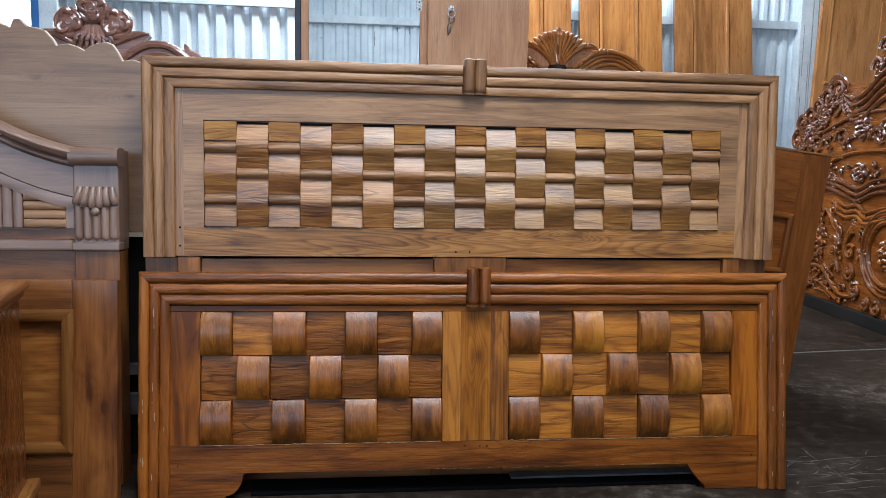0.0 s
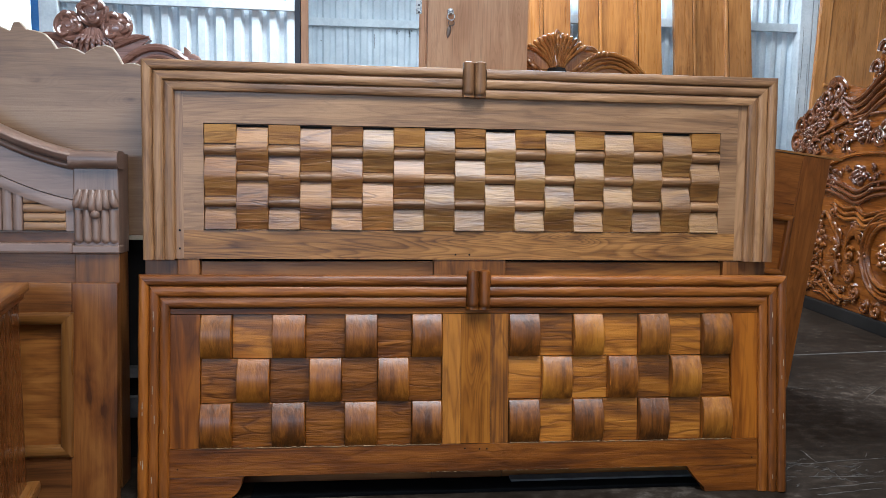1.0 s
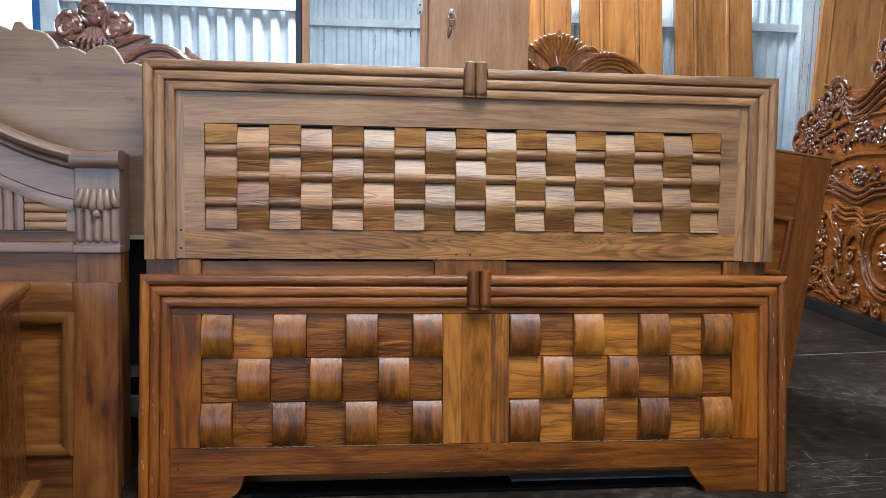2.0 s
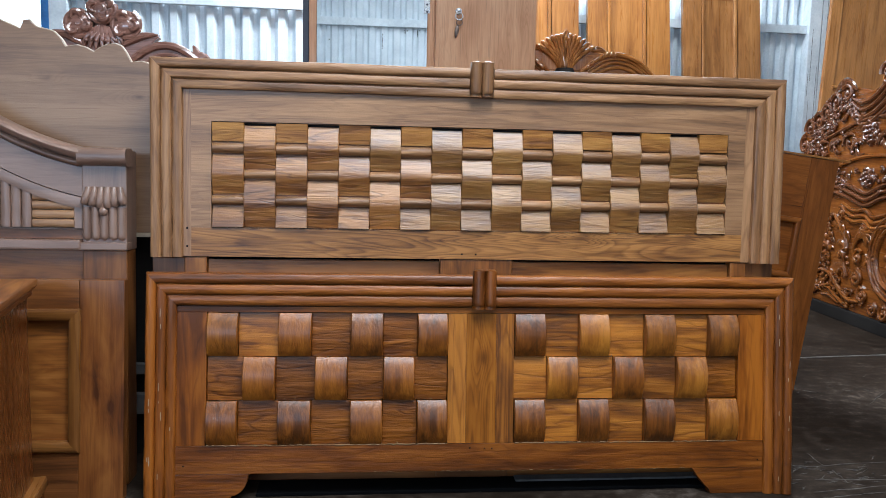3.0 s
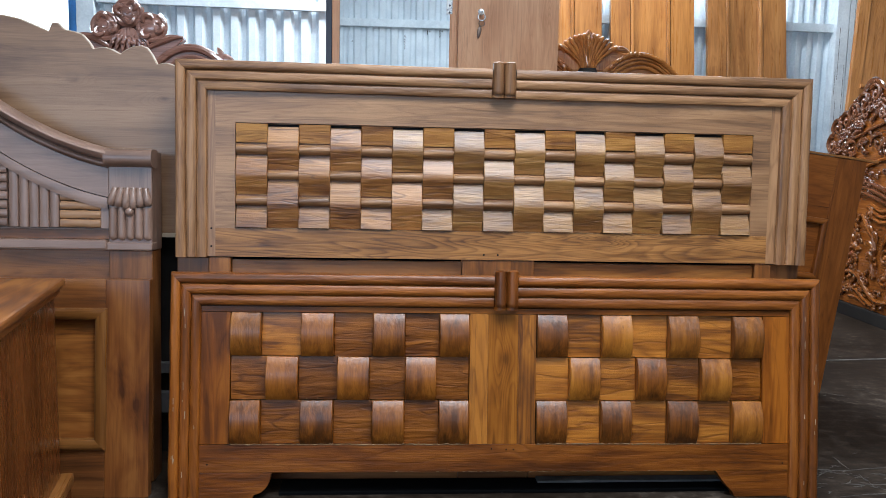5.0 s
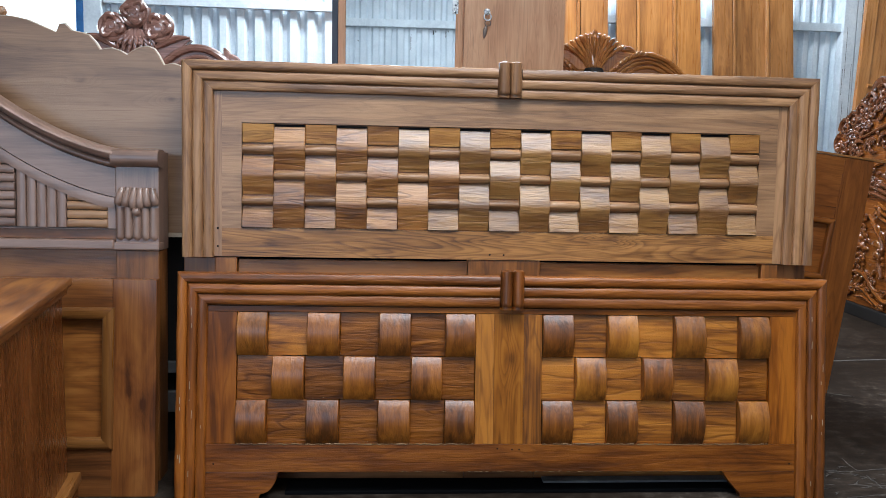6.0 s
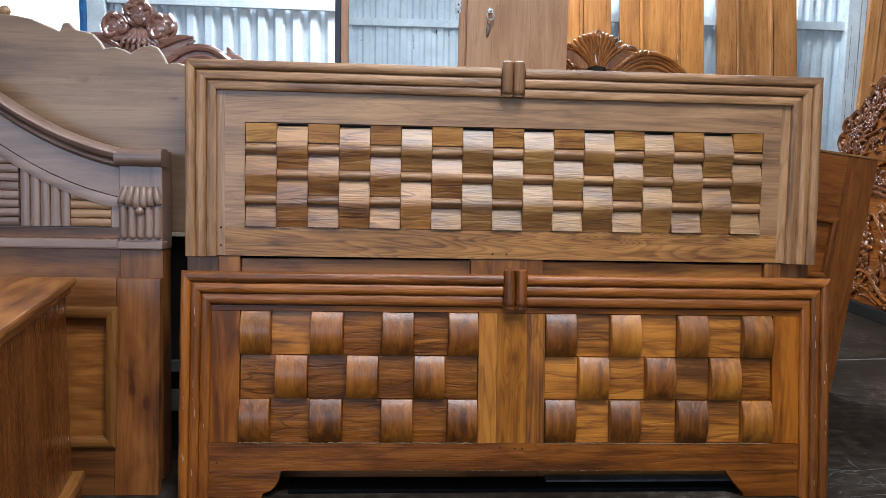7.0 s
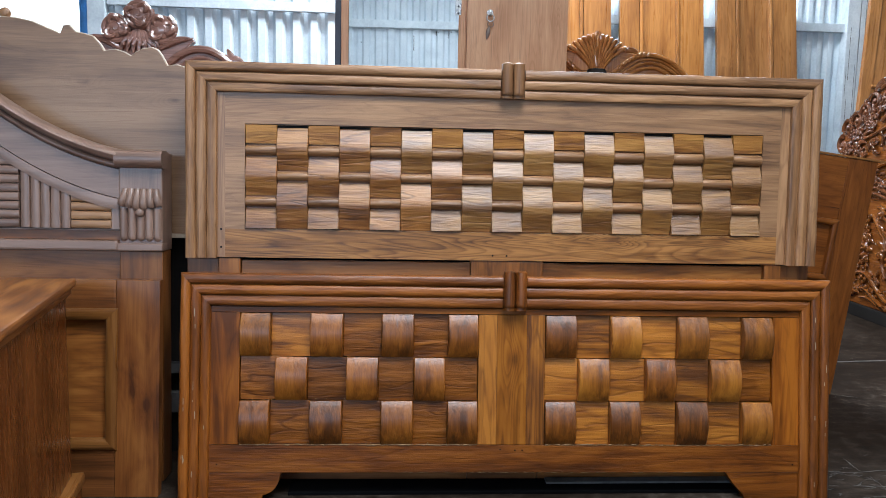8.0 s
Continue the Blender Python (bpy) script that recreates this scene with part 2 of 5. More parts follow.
def painted(name, colour, stain, rough=0.5, metal=0.0, scale=3.0, relief=0.1, fine=60.0, amount=0.5):
    m, N, L, bsdf = material(name)
    tc = N.new("ShaderNodeTexCoord")
    big = noise_tex(N, L, tc.outputs["Object"], scale, 5.0, 0.62, 0.5)
    small = noise_tex(N, L, tc.outputs["Object"], fine, 3.0, 0.6)
    s = calc(N, L, "ADD", calc(N, L, "MULTIPLY", big, 0.7), calc(N, L, "MULTIPLY", small, 0.3))
    r = ramp(N, [(0.5 - 0.3 * amount, stain), (0.5 + 0.16 * (1 - amount) + 0.02, colour)])
    L.new(s, r.inputs[0])
    L.new(r.outputs[0], bsdf.inputs["Base Color"])
    L.new(calc(N, L, "ADD", calc(N, L, "MULTIPLY", small, 0.25), rough - 0.12), bsdf.inputs["Roughness"])
    bsdf.inputs["Metallic"].default_value = metal
    b = N.new("ShaderNodeBump")
    b.inputs["Strength"].default_value, b.inputs["Distance"].default_value = relief, 0.003
    L.new(s, b.inputs["Height"])
    L.new(b.outputs[0], bsdf.inputs["Normal"])
    return m


SHEET = painted("sheet_paint", (0.76, 0.84, 0.89), (0.58, 0.66, 0.72), 0.45, amount=0.4, relief=0.03)
POSTWHITE = painted("post_paint", (0.76, 0.83, 0.87), (0.58, 0.65, 0.70), 0.5, scale=6.0, amount=0.3)
BLUE = painted("blue_paint", (0.05, 0.22, 0.52), (0.03, 0.13, 0.33), 0.4)
ROOF = painted("roof_sheet", (0.40, 0.41, 0.42), (0.25, 0.25, 0.26), 0.55)
WALLS = painted("wall_render", (0.30, 0.29, 0.27), (0.20, 0.19, 0.18), 0.8)
DIM_BASE = painted("dim_base", (0.07, 0.055, 0.045), (0.04, 0.032, 0.027), 0.8)
# black wood, marks and holes; also painted shade in weave slot, back panel
BLACK_FILL = painted("black_wood_and_shade", (0.020, 0.0175, 0.016), (0.011, 0.0095, 0.009), 0.8)
BLACK_FILL.node_tree.nodes["Principled BSDF"].inputs["Specular IOR Level"].default_value = 0.15
# glossless black that stands in for shade in gaps
GAP_SHADE = painted("gap_shade_black", (0.006, 0.006, 0.0065), (0.003, 0.003, 0.0035), 0.85)
GAP_SHADE.node_tree.nodes["Principled BSDF"].inputs["Specular IOR Level"].default_value = 0.03
SLATE = painted("grey_board", (0.13, 0.125, 0.122), (0.075, 0.072, 0.07), 0.6, scale=14.0)
CHALK = painted("chalk", (0.20, 0.185, 0.175), (0.10, 0.09, 0.083), 0.8, scale=12.0)
GLUE = painted("dried_glue", (0.30, 0.18, 0.085), (0.18, 0.09, 0.035), 0.6, scale=20.0)
SCUFF = painted("pale_scuff", (0.10, 0.086, 0.073), (0.028, 0.022, 0.018), 0.8, scale=40.0)
RAW = painted("raw_edge", (0.62, 0.52, 0.40), (0.42, 0.31, 0.20), 0.6, scale=14.0)
STEEL = painted("steel", (0.62, 0.62, 0.62), (0.42, 0.42, 0.42), 0.28, metal=1.0, relief=0.02)
DULL = painted("dull_metal", (0.22, 0.16, 0.13), (0.12, 0.085, 0.07), 0.45, metal=0.5)
DARKSTRIP = painted("dark_edge", (0.03, 0.032, 0.05), (0.02, 0.02, 0.03), 0.35)

MIRROR, _n, _l, _b = material("mirror")
_b.inputs["Base Color"].default_value, _b.inputs["Metallic"].default_value = (0.93, 0.96, 0.97, 1), 1.0
_b.inputs["Roughness"].default_value = 0.015

DAY, _n, _l, _b = material("daylight_backdrop")
_b.inputs["Base Color"].default_value = (0.8, 0.85, 0.9, 1)
_b.inputs["Emission Color"].default_value, _b.inputs["Emission Strength"].default_value = (0.80, 0.93, 1.0, 1), 2.2


def floor_material():
    """Dark worn cement, trodden and dusty, with scratches and dull and damp-looking patches."""
    m, N, L, bsdf = material("dark_cement")
    tc = N.new("ShaderNodeTexCoord")
    v = tc.outputs["Object"]
    big = noise_tex(N, L, v, 1.6, 5.0, 0.6, 0.6)
    mid = noise_tex(N, L, v, 20.0, 5.0, 0.68)
    fine = noise_tex(N, L, v, 140.0, 3.0, 0.7)
    mp = N.new("ShaderNodeMapping")
    mp.inputs["Scale"].default_value, mp.inputs["Rotation"].default_value = (7.0, 38.0, 1.0), (0, 0, 0.5)
    L.new(v, mp.inputs["Vector"])
    scratch = noise_tex(N, L, mp.outputs[0], 1.0, 4.0, 0.7, 1.0)
    s = calc(N, L, "ADD", calc(N, L, "MULTIPLY", big, 0.35), calc(N, L, "MULTIPLY", mid, 0.42))
    s = calc(N, L, "ADD", s, calc(N, L, "ADD", calc(N, L, "MULTIPLY", scratch, 0.13), calc(N, L, "MULTIPLY", fine, 0.10)))
    r = ramp(N, [(0.40, (0.012, 0.0078, 0.0052)), (0.49, (0.026, 0.0180, 0.0128)), (0.56, (0.049, 0.036, 0.027)), (0.66, (0.15, 0.12, 0.098))])
    for cx, cy, wide, gain in ((1.42, 2.20, 0.20, 0.075), (2.15, 3.05, 0.35, 0.03)):  # trodden dust
        near = N.new("ShaderNodeVectorMath")
        near.operation = "DISTANCE"
        near.inputs[1].default_value = (cx, cy, 0.0)
        L.new(v, near.inputs[0])
        fade = calc(N, L, "MAXIMUM", calc(N, L, "SUBTRACT", 1.0, calc(N, L, "DIVIDE", near.outputs["Value"], wide)), 0.0)
        s = calc(N, L, "ADD", s, calc(N, L, "MULTIPLY", fade, gain))
    L.new(s, r.inputs[0])
    L.new(r.outputs[0], bsdf.inputs["Base Color"])
    L.new(calc(N, L, "ADD", calc(N, L, "MULTIPLY", mid, 0.4), 0.42), bsdf.inputs["Roughness"])
    bsdf.inputs["Specular IOR Level"].default_value = 0.05
    b = N.new("ShaderNodeBump")
    b.inputs["Strength"].default_value, b.inputs["Distance"].default_value = 0.15, 0.004
    L.new(s, b.inputs["Height"])
    L.new(b.outputs[0], bsdf.inputs["Normal"])
    return m


CEMENT = floor_material()

# ---- building helpers ----
rnd = random.Random(7)


def mesh_of(name, bm, mat, smooth=False):
    me = bpy.data.meshes.new(name)
    bmesh.ops.recalc_face_normals(bm, faces=bm.faces)
    if smooth:
        for f in bm.faces:
            f.smooth = True
        for e in bm.edges:
            if len(e.link_faces) == 2 and e.calc_face_angle(0.0) > radians(38):
                e.smooth = False
    bm.to_mesh(me)
    bm.free()
    me.materials.append(mat)
    return me


def part(name, bm, mat, parent, label="", smooth=False, at=None):
    ob = new(name, mesh_of(name, bm, mat, smooth))
    ob.parent = parent
    if at:
        ob.location = at
    return tagged(ob, label)


def put(name, me, parent, at):
    """One more piece on a shared mesh."""
    ob = new(name, me)
    ob.parent, ob.location = parent, at
    return ob


def thing(name, m, label, category, group=""):
    ob = new(name)
    ob.empty_display_size = 0.1
    ob.matrix_world = m
    return tagged(ob, label, category, group)


def setting(name, bm, mat, label, category, m=None, smooth=False):
    ob = new(name, mesh_of(name, bm, mat, smooth))
    if m:
        ob.matrix_world = m
    return tagged(ob, label, category, kind="structure")


def box(x0, x1, y0, y1, z0, z1, bevel=0.0007, bm=None):
    b = bmesh.new()
    bmesh.ops.create_cube(b, size=1.0, matrix=Matrix.Translation(((x0 + x1) / 2, (y0 + y1) / 2, (z0 + z1) / 2)) @ Matrix.Diagonal((abs(x1 - x0), abs(y1 - y0), abs(z1 - z0), 1)))
    if bevel:
        bmesh.ops.bevel(b, geom=b.edges[:], offset=bevel, segments=2, affect="EDGES", profile=0.6)
    return b if bm is None else joined(bm, b)


def joined(bm, other):
    me = bpy.data.meshes.new("tmp")
    other.to_mesh(me)
    other.free()
    bm.from_mesh(me)
    bpy.data.meshes.remove(me)
    return bm


def outline(points, y0, y1, bevel=0.0):
    """A board cut to an outline in x and z, from y0 (front) to y1 (back)."""
    bm = bmesh.new()
    face = bm.faces.new([bm.verts.new((x, y0, z)) for x, z in points])
    back = bmesh.ops.extrude_face_region(bm, geom=[face])
    bmesh.ops.translate(bm, vec=(0, y1 - y0, 0), verts=[v for v in back["geom"] if isinstance(v, bmesh.types.BMVert)])
    if bevel:
        front = [e for e in bm.edges if all(abs(v.co.y - y0) < 1e-6 for v in e.verts)]
        bmesh.ops.bevel(bm, geom=front, offset=bevel, segments=2, affect="EDGES", profile=0.6)
    return bm


def half_round(n, proud, base, rise=0.75):
    """Points (across 0..1, out) of a rounded rod with its foot at base; rise: how much of its depth is round."""
    pts = [(0.0, base)]
    for i in range(n + 1):
        a = math.pi * i / n
        pts.append((0.5 - 0.5 * math.cos(a), -proud * (1 - rise + rise * math.sin(a) ** 0.75)))
    return pts + [(1.0, base)]


def mould(p0, p1, inward, width, profile, cut0=0.0, cut1=0.0, steps=30, wobble=0.0012):
    """A moulding from p0 to p1 in the plane of x and z; width lies towards inward; cut: how far each end is mitred per unit of width."""
    bm = bmesh.new()
    p0, p1, inward = Vector(p0), Vector(p1), Vector(inward)
    along = (p1 - p0).normalized()
    seed = rnd.random() * 50
    rings = []
    for i in range(steps + 1):
        k = i / steps
        ring = []
        for a, y in profile:
            s = a * width
            start, end = p0 + along * (cut0 * s), p1 - along * (cut1 * s)
            q = start.lerp(end, k) + inward * s
            w = noise.noise((k * 9 + seed, a * 2, seed)) * wobble
            ring.append(bm.verts.new((q.x + inward.x * w, y + (w if y < 0 else 0), q.y + inward.y * w)))
        rings.append(ring)
    n = len(profile)
    for r, s in zip(rings, rings[1:]):
        for j in range(n):
            bm.faces.new((r[j], r[(j + 1) % n], s[(j + 1) % n], s[j]))
    bm.faces.new(rings[0])
    bm.faces.new(rings[-1][::-1])
    return bm


def barrel(w, h, bulge, foot=0.03, steps=10, power=0.75, chamfer=0.003, crease=None):
    """A strip block w wide and h high about the origin, bowed forwards between its top and bottom edge, or shaped by crease(0 to 1)."""
    bm = bmesh.new()
    cols = [(-w / 2, chamfer), (-w / 2 + chamfer, 0), (w / 2 - chamfer, 0), (w / 2, chamfer)]
    rows = []
    for i in range(steps + 1):
        k = i / steps
        out = bulge * crease(k) if crease else bulge * (math.sin(math.pi * (0.04 + 0.92 * k)) ** power)
        rows.append([bm.verts.new((x, -out + c, -h / 2 + h * k)) for x, c in cols])
    for a, b in zip(rows, rows[1:]):
        for j in range(3):
            bm.faces.new((a[j], a[j + 1], b[j + 1], b[j]))
    for side in (0, 3):
        back = [bm.verts.new((r[side].co.x, foot, r[side].co.z)) for r in rows]
        for i in range(steps):
            bm.faces.new((rows[i][side], rows[i + 1][side], back[i + 1], back[i]))
        rows[0].append(back[0]), rows[-1].append(back[-1])
    for r in (rows[0], rows[-1]):
        bm.faces.new((r[0], r[1], r[2], r[3], r[5], r[4]))
    return bm


def tube(bm, pts, radius, sides=7, flat=1.0):
    """A round carved line through points (x, y, z), its radius given by a function of 0..1; flat: its depth against its width."""
    pts = [Vector(p) for p in pts]
    n, rings = len(pts), []
    for i, p in enumerate(pts):
        t = (pts[min(i + 1, n - 1)] - pts[max(i - 1, 0)]).normalized()
        side = t.cross(Vector((0, 1, 0)))
        side = side.normalized() if side.length > 1e-6 else Vector((1, 0, 0))
        r = max(radius(i / (n - 1)), 0.0004)
        rings.append([bm.verts.new(p + side * (r * math.cos(a)) + Vector((0, 1, 0)) * (r * flat * math.sin(a))) for a in (2 * math.pi * j / sides for j in range(sides))])
    for r, s in zip(rings, rings[1:]):
        for j in range(sides):
            bm.faces.new((r[j], r[(j + 1) % sides], s[(j + 1) % sides], s[j]))
    bm.faces.new(rings[0])
    bm.faces.new(rings[-1][::-1])
    return bm


def scroll(cx, cz, r, turns, start, turn=1, y=0.0, n=22, inner=0.14):
    """Points of a spiral that winds inwards from its outer end at angle start (degrees)."""
    out = []
    for i in range(n + 1):
        k = i / n
        a = radians(start) + turn * k * turns * 2 * math.pi
        q = r * (1 - (1 - inner) * k ** 0.8)
        out.append((cx + q * math.cos(a), y, cz + q * math.sin(a)))
    return out


def bow(x0, z0, x1, z1, lift, y=0.0, n=14):
    """Points of an arc from one place to another, lifted to its left by lift times its length."""
    out = []
    for i in range(n + 1):
        k = i / n
        s = lift * 4 * k * (1 - k)
        out.append((x0 + (x1 - x0) * k - (z1 - z0) * s, y, z0 + (z1 - z0) * k + (x1 - x0) * s))
    return out


def tapered(r, tip=0.15, peak=0.4):
    return lambda k: r * (tip + (1 - tip) * (math.sin(math.pi * min(1.0, (k / peak) * 0.5 if k < peak else 0.5 + 0.5 * (k - peak) / (1 - peak))) ** 0.8))


def bead(bm, x, y, z, r, flat=0.7):
    bmesh.ops.create_icosphere(bm, subdivisions=2, radius=r, matrix=Matrix.Translation((x, y, z)) @ Matrix.Diagonal((1, flat, 1, 1)))
    return bm


def rosette(bm, x, y, z, r, petals=6, turn=0.0, cup=1.0):
    """A carved flower as one surface: two rings of cupped petals round a boss."""
    rings, around = 11, petals * 8
    rows = []
    for i in range(rings + 1):
        k = i / rings
        row = []
        for j in range(around):
            a = 2 * math.pi * j / around
            outer, inner = abs(math.cos(petals * (a + turn) / 2)), abs(math.sin(petals * (a + turn) / 2))
            rim = r * (0.84 + 0.16 * outer)
            if k < 0.22:
                out = 0.42 * math.cos(k / 0.22 * 1.2)
            elif k < 0.58:
                out = (0.12 + 0.26 * inner * cup) * math.sin((k - 0.22) / 0.36 * 2.3) + 0.06 + 0.3 * (1 - cup)
            else:
                out = (0.08 + 0.28 * outer * cup) * math.sin((k - 0.58) / 0.42 * 2.6 + 0.25) + 0.3 * (1 - cup) * (1 - (k - 0.58) / 0.42)
            q = rim * max(k, 0.02)
            row.append(bm.verts.new((x + q * math.cos(a), y - out * r * 0.75, z + q * math.sin(a))))
        rows.append(row)
    rows.append([bm.verts.new((v.co.x, y + 0.12 * r + 0.004, v.co.z)) for v in rows[-1]])
    for p, q in zip(rows, rows[1:]):
        for j in range(around):
            bm.faces.new((p[j], p[(j + 1) % around], q[(j + 1) % around], q[j]))
    bm.faces.new(rows[0])
    bm.faces.new(rows[-1][::-1])
    return bm


def leaf(bm, x0, z0, x1, z1, lift, r, y=0.0, flat=0.6):
    return tube(bm, bow(x0, z0, x1, z1, lift, y), tapered(r), 8, flat)


KNOT_STILE = wood("teak_knot_stile", "z", (0.4572, 0.1573, 0.0184), (0.3165, 0.0978, 0.0100), (0.1494, 0.0436, 0.0053), fine=0.6, shine=0.22, rough=0.44, coat=0.12, coat_rough=0.28, vary=0.1, flame=0.4, figure=1.2, knots=((0.92, -0.005, 0.385, 0.018),))
KNOT_RAIL = wood("teak_knot_rail", "x", (0.4950, 0.2148, 0.0549), (0.3355, 0.1338, 0.0310), (0.1705, 0.0628, 0.0148), rough=0.46, coat=0.45, coat_rough=0.36, vary=0.1, figure=1.9, punch=1.3, knots=((1.215, -0.006, 0.707, 0.018), (1.522, -0.006, 0.707, 0.026)), flame=0.1, blotch=0.5, crack=0.35)
KNOT_WAVY = wood("teak_knot_board", "x", (0.3600, 0.2030, 0.1080), (0.2600, 0.1360, 0.0670), (0.1400, 0.0670, 0.0320), rough=0.50, coat=0.6, coat_rough=0.36, vary=0.1, figure=0.5, knots=((0.275, 0.0, 1.125, 0.014), (0.53, 0.0, 1.08, 0.012)), fine=0.5)
KNOT_POST = wood("teak_knot_post", "z", (0.3579, 0.1273, 0.0271), (0.2306, 0.0707, 0.0133), (0.0875, 0.0240, 0.0060), rough=0.44, coat=0.25, coat_rough=0.28, vary=0.1, figure=0.4, knots=((-0.070, -0.003, 0.285, 0.016), (-0.035, -0.003, 0.25, 0.012)), fine=0.45, flame=0.5)

# ---- setting ----
RZ = pose(0, 5.75, 0, 0, 0, 2.6)  # the sheet wall stands a little askew to the beds
TOP = 3.4


def corrugated(x0, x1, z0, z1, pitch, depth, steep=0.12):
    """A ribbed sheet facing -y, with flat crests and valleys, 0.8 mm thick."""
    bm = bmesh.new()
    xs, x = [], x0
    while x < x1:
        for k, y in ((0.0, 0.0), (0.42 - steep, 0.0), (0.42, -depth), (1 - steep, -depth)):
            xs.append((min(x + k * pitch, x1), y))
        x += pitch
    xs.append((x1, 0.0))
    rows = [[bm.verts.new((x, y + t, z)) for x, y in xs] for z, t in ((z0, 0), (z1, 0), (z1, 0.0008), (z0, 0.0008))]
    for a, b in zip(rows, rows[1:] + rows[:1]):
        for j in range(len(xs) - 1):
            if abs(a[j].co.x - a[j + 1].co.x) > 1e-6:
                bm.faces.new((a[j], a[j + 1], b[j + 1], b[j]))
    return bm


setting("floor", box(-5.2, 4.8, -3.8, 6.6, -0.2, 0.0, 0), CEMENT, "dark worn cement workshop floor with dust and scratches", "floor")
setting("floor_joint", box(1.2, 4.4, -0.005, 0.005, -0.05, 0.003, 0.001), CHALK, "pale straight joint line in the dark floor", "floor joint", pose(0, 3.352, 0, 0, 0, 6.6))

scr = random.Random(17)


def scratch(x0, y0, x1, y1, w):
    """A dragged pale scratch, a hair above the cement."""
    d = Vector((x1 - x0, y1 - y0))
    bm, n = bmesh.new(), 9
    rows = []
    for k in range(n + 1):
        s = Vector((-d.y, d.x)).normalized() * w * scr.uniform(0.15, 1.0) * math.sin(math.pi * (0.08 + 0.84 * k / n))
        c = Vector((x0, y0)) + d * (k / n) + Vector((scr.uniform(-1, 1), scr.uniform(-1, 1))) * w
        rows.append([bm.verts.new((c.x + s.x * e, c.y + s.y * e, h)) for e, h in ((1, -0.001), (0.6, 0.0012), (-0.6, 0.0012), (-1, -0.001))])
    for a, b in zip(rows, rows[1:]):
        for j in range(3):
            bm.faces.new((a[j], a[j + 1], b[j + 1], b[j]))
    setting("floor_scratch", bm, SCUFF, "pale scratch in the dark cement floor", "scratch")


for x0, y0, x1, y1 in ((1.322, 2.263, 1.669, 2.298), (1.331, 2.168, 1.573, 2.158), (1.282, 2.082, 1.549, 2.123), (1.286, 2.041, 1.499, 2.076), (1.937, 2.85, 2.181, 3.069), (1.431, 2.234, 1.422, 2.141), (1.427, 2.377, 1.422, 2.281), (1.78, 3.072, 1.856, 3.029), (2.05, 3.088, 2.106, 3.045)):
    scratch(x0, y0, x1, y1, 0.0035)
for k in range(84):  # short scuffs, thickest by the foot of the bed
    x, y = (scr.gauss(1.44, 0.12), scr.gauss(2.22, 0.09)) if k < 44 else (scr.uniform(1.7, 2.7), scr.uniform(2.6, 4.0))
    a, r = scr.gauss(0.15, 0.45), scr.uniform(0.01, 0.06)
    scratch(x, y, x + r * math.cos(a), y + r * math.sin(a), scr.uniform(0.0012, 0.004))
setting("wall_back", corrugated(-1.98, 0.83, 0, TOP, 0.118, 0.050, 0.2), SHEET, "pale painted corrugated metal sheet wall", "wall", RZ)
setting("wall_back_right", corrugated(0.83, 3.221, 0, TOP, 0.084, 0.038, 0.22), SHEET, "pale blue painted corrugated metal sheet wall", "wall", RZ)
setting("wall_back_left", box(-5.1, -3.6, -0.05, 0.05, 0, TOP, 0), SHEET, "plain pale end of the sheet wall", "wall", RZ)
setting("wall_under_window", corrugated(-3.6, -2.10, 0, 1.15, 0.118, 0.034, 0.2), SHEET, "corrugated sheet below the window", "wall", RZ)
setting("wall_over_window", corrugated(-3.6, -2.10, 2.55, TOP, 0.118, 0.034, 0.2), SHEET, "corrugated sheet above the window", "wall", RZ)
setting("girt", box(-1.97, 3.221, -0.088, -0.052, 1.885, 1.946, 0.004), POSTWHITE, "pale painted timber girt across the sheet wall", "girt", RZ)
setting("girt_high", box(-1.97, 3.223, -0.075, -0.052, 2.95, 3.01, 0.004), POSTWHITE, "pale painted upper timber girt of the sheet wall", "girt", RZ)
setting("post_window", box(-2.096, -1.98, -0.10, 0.02, 0, TOP, 0.006), POSTWHITE, "white painted timber post beside the window", "post", RZ)
setting("post_corner", box(3.2215, 3.3165, -0.12, 0.02, 0, TOP, 0.004), POSTWHITE, "pale blue painted timber corner post with cracks", "post", RZ)
setting("post_corner_outer", box(3.3215, 3.56, -0.116, 0.02, 0, TOP, 0.004), POSTWHITE, "second pale blue plank of the corner post", "post", RZ)
setting("wall_back_end", box(3.56, 4.7, -0.03, 0.03, 0, TOP, 0), WALLS, "grey end of the back wall", "wall", RZ)
setting("wall_right", box(4.3, 4.5, -3.4, 6.2, 0, TOP, 0), WALLS, "plain grey rendered side wall", "wall")
setting("wall_left", box(-4.8, -4.6, -3.4, 6.2, 0, TOP, 0), WALLS, "plain grey rendered side wall", "wall")

FRONT = pose(0, -3.2, 0, 0, 0, 180)
setting("wall_front", corrugated(-0.95, 0.60, 1.2, TOP, 0.165, 0.03, 0.14), SHEET, "pale corrugated sheet wall seen in the mirror", "wall", FRONT)
setting("wall_front_left", corrugated(0.60, 4.65, 2.1, TOP, 0.165, 0.03, 0.14), SHEET, "corrugated sheet above the long opening", "wall", FRONT)
setting("wall_front_left_end", corrugated(4.0, 4.65, 1.2, 2.1, 0.165, 0.03, 0.14), SHEET, "corrugated sheet beside the long opening", "wall", FRONT)
setting("wall_front_right", corrugated(-4.35, -0.95, 1.2, TOP, 0.165, 0.03, 0.14), SHEET, "pale corrugated sheet of the front wall", "wall", FRONT)
# unseen wall base, added dark so the footboard reflects little light
setting("wall_front_base", box(-4.35, 4.65, -0.06, 0.04, 0, 1.2, 0.004), DIM_BASE, "unseen base of the front wall, darkened to dim reflections", "wall", FRONT)
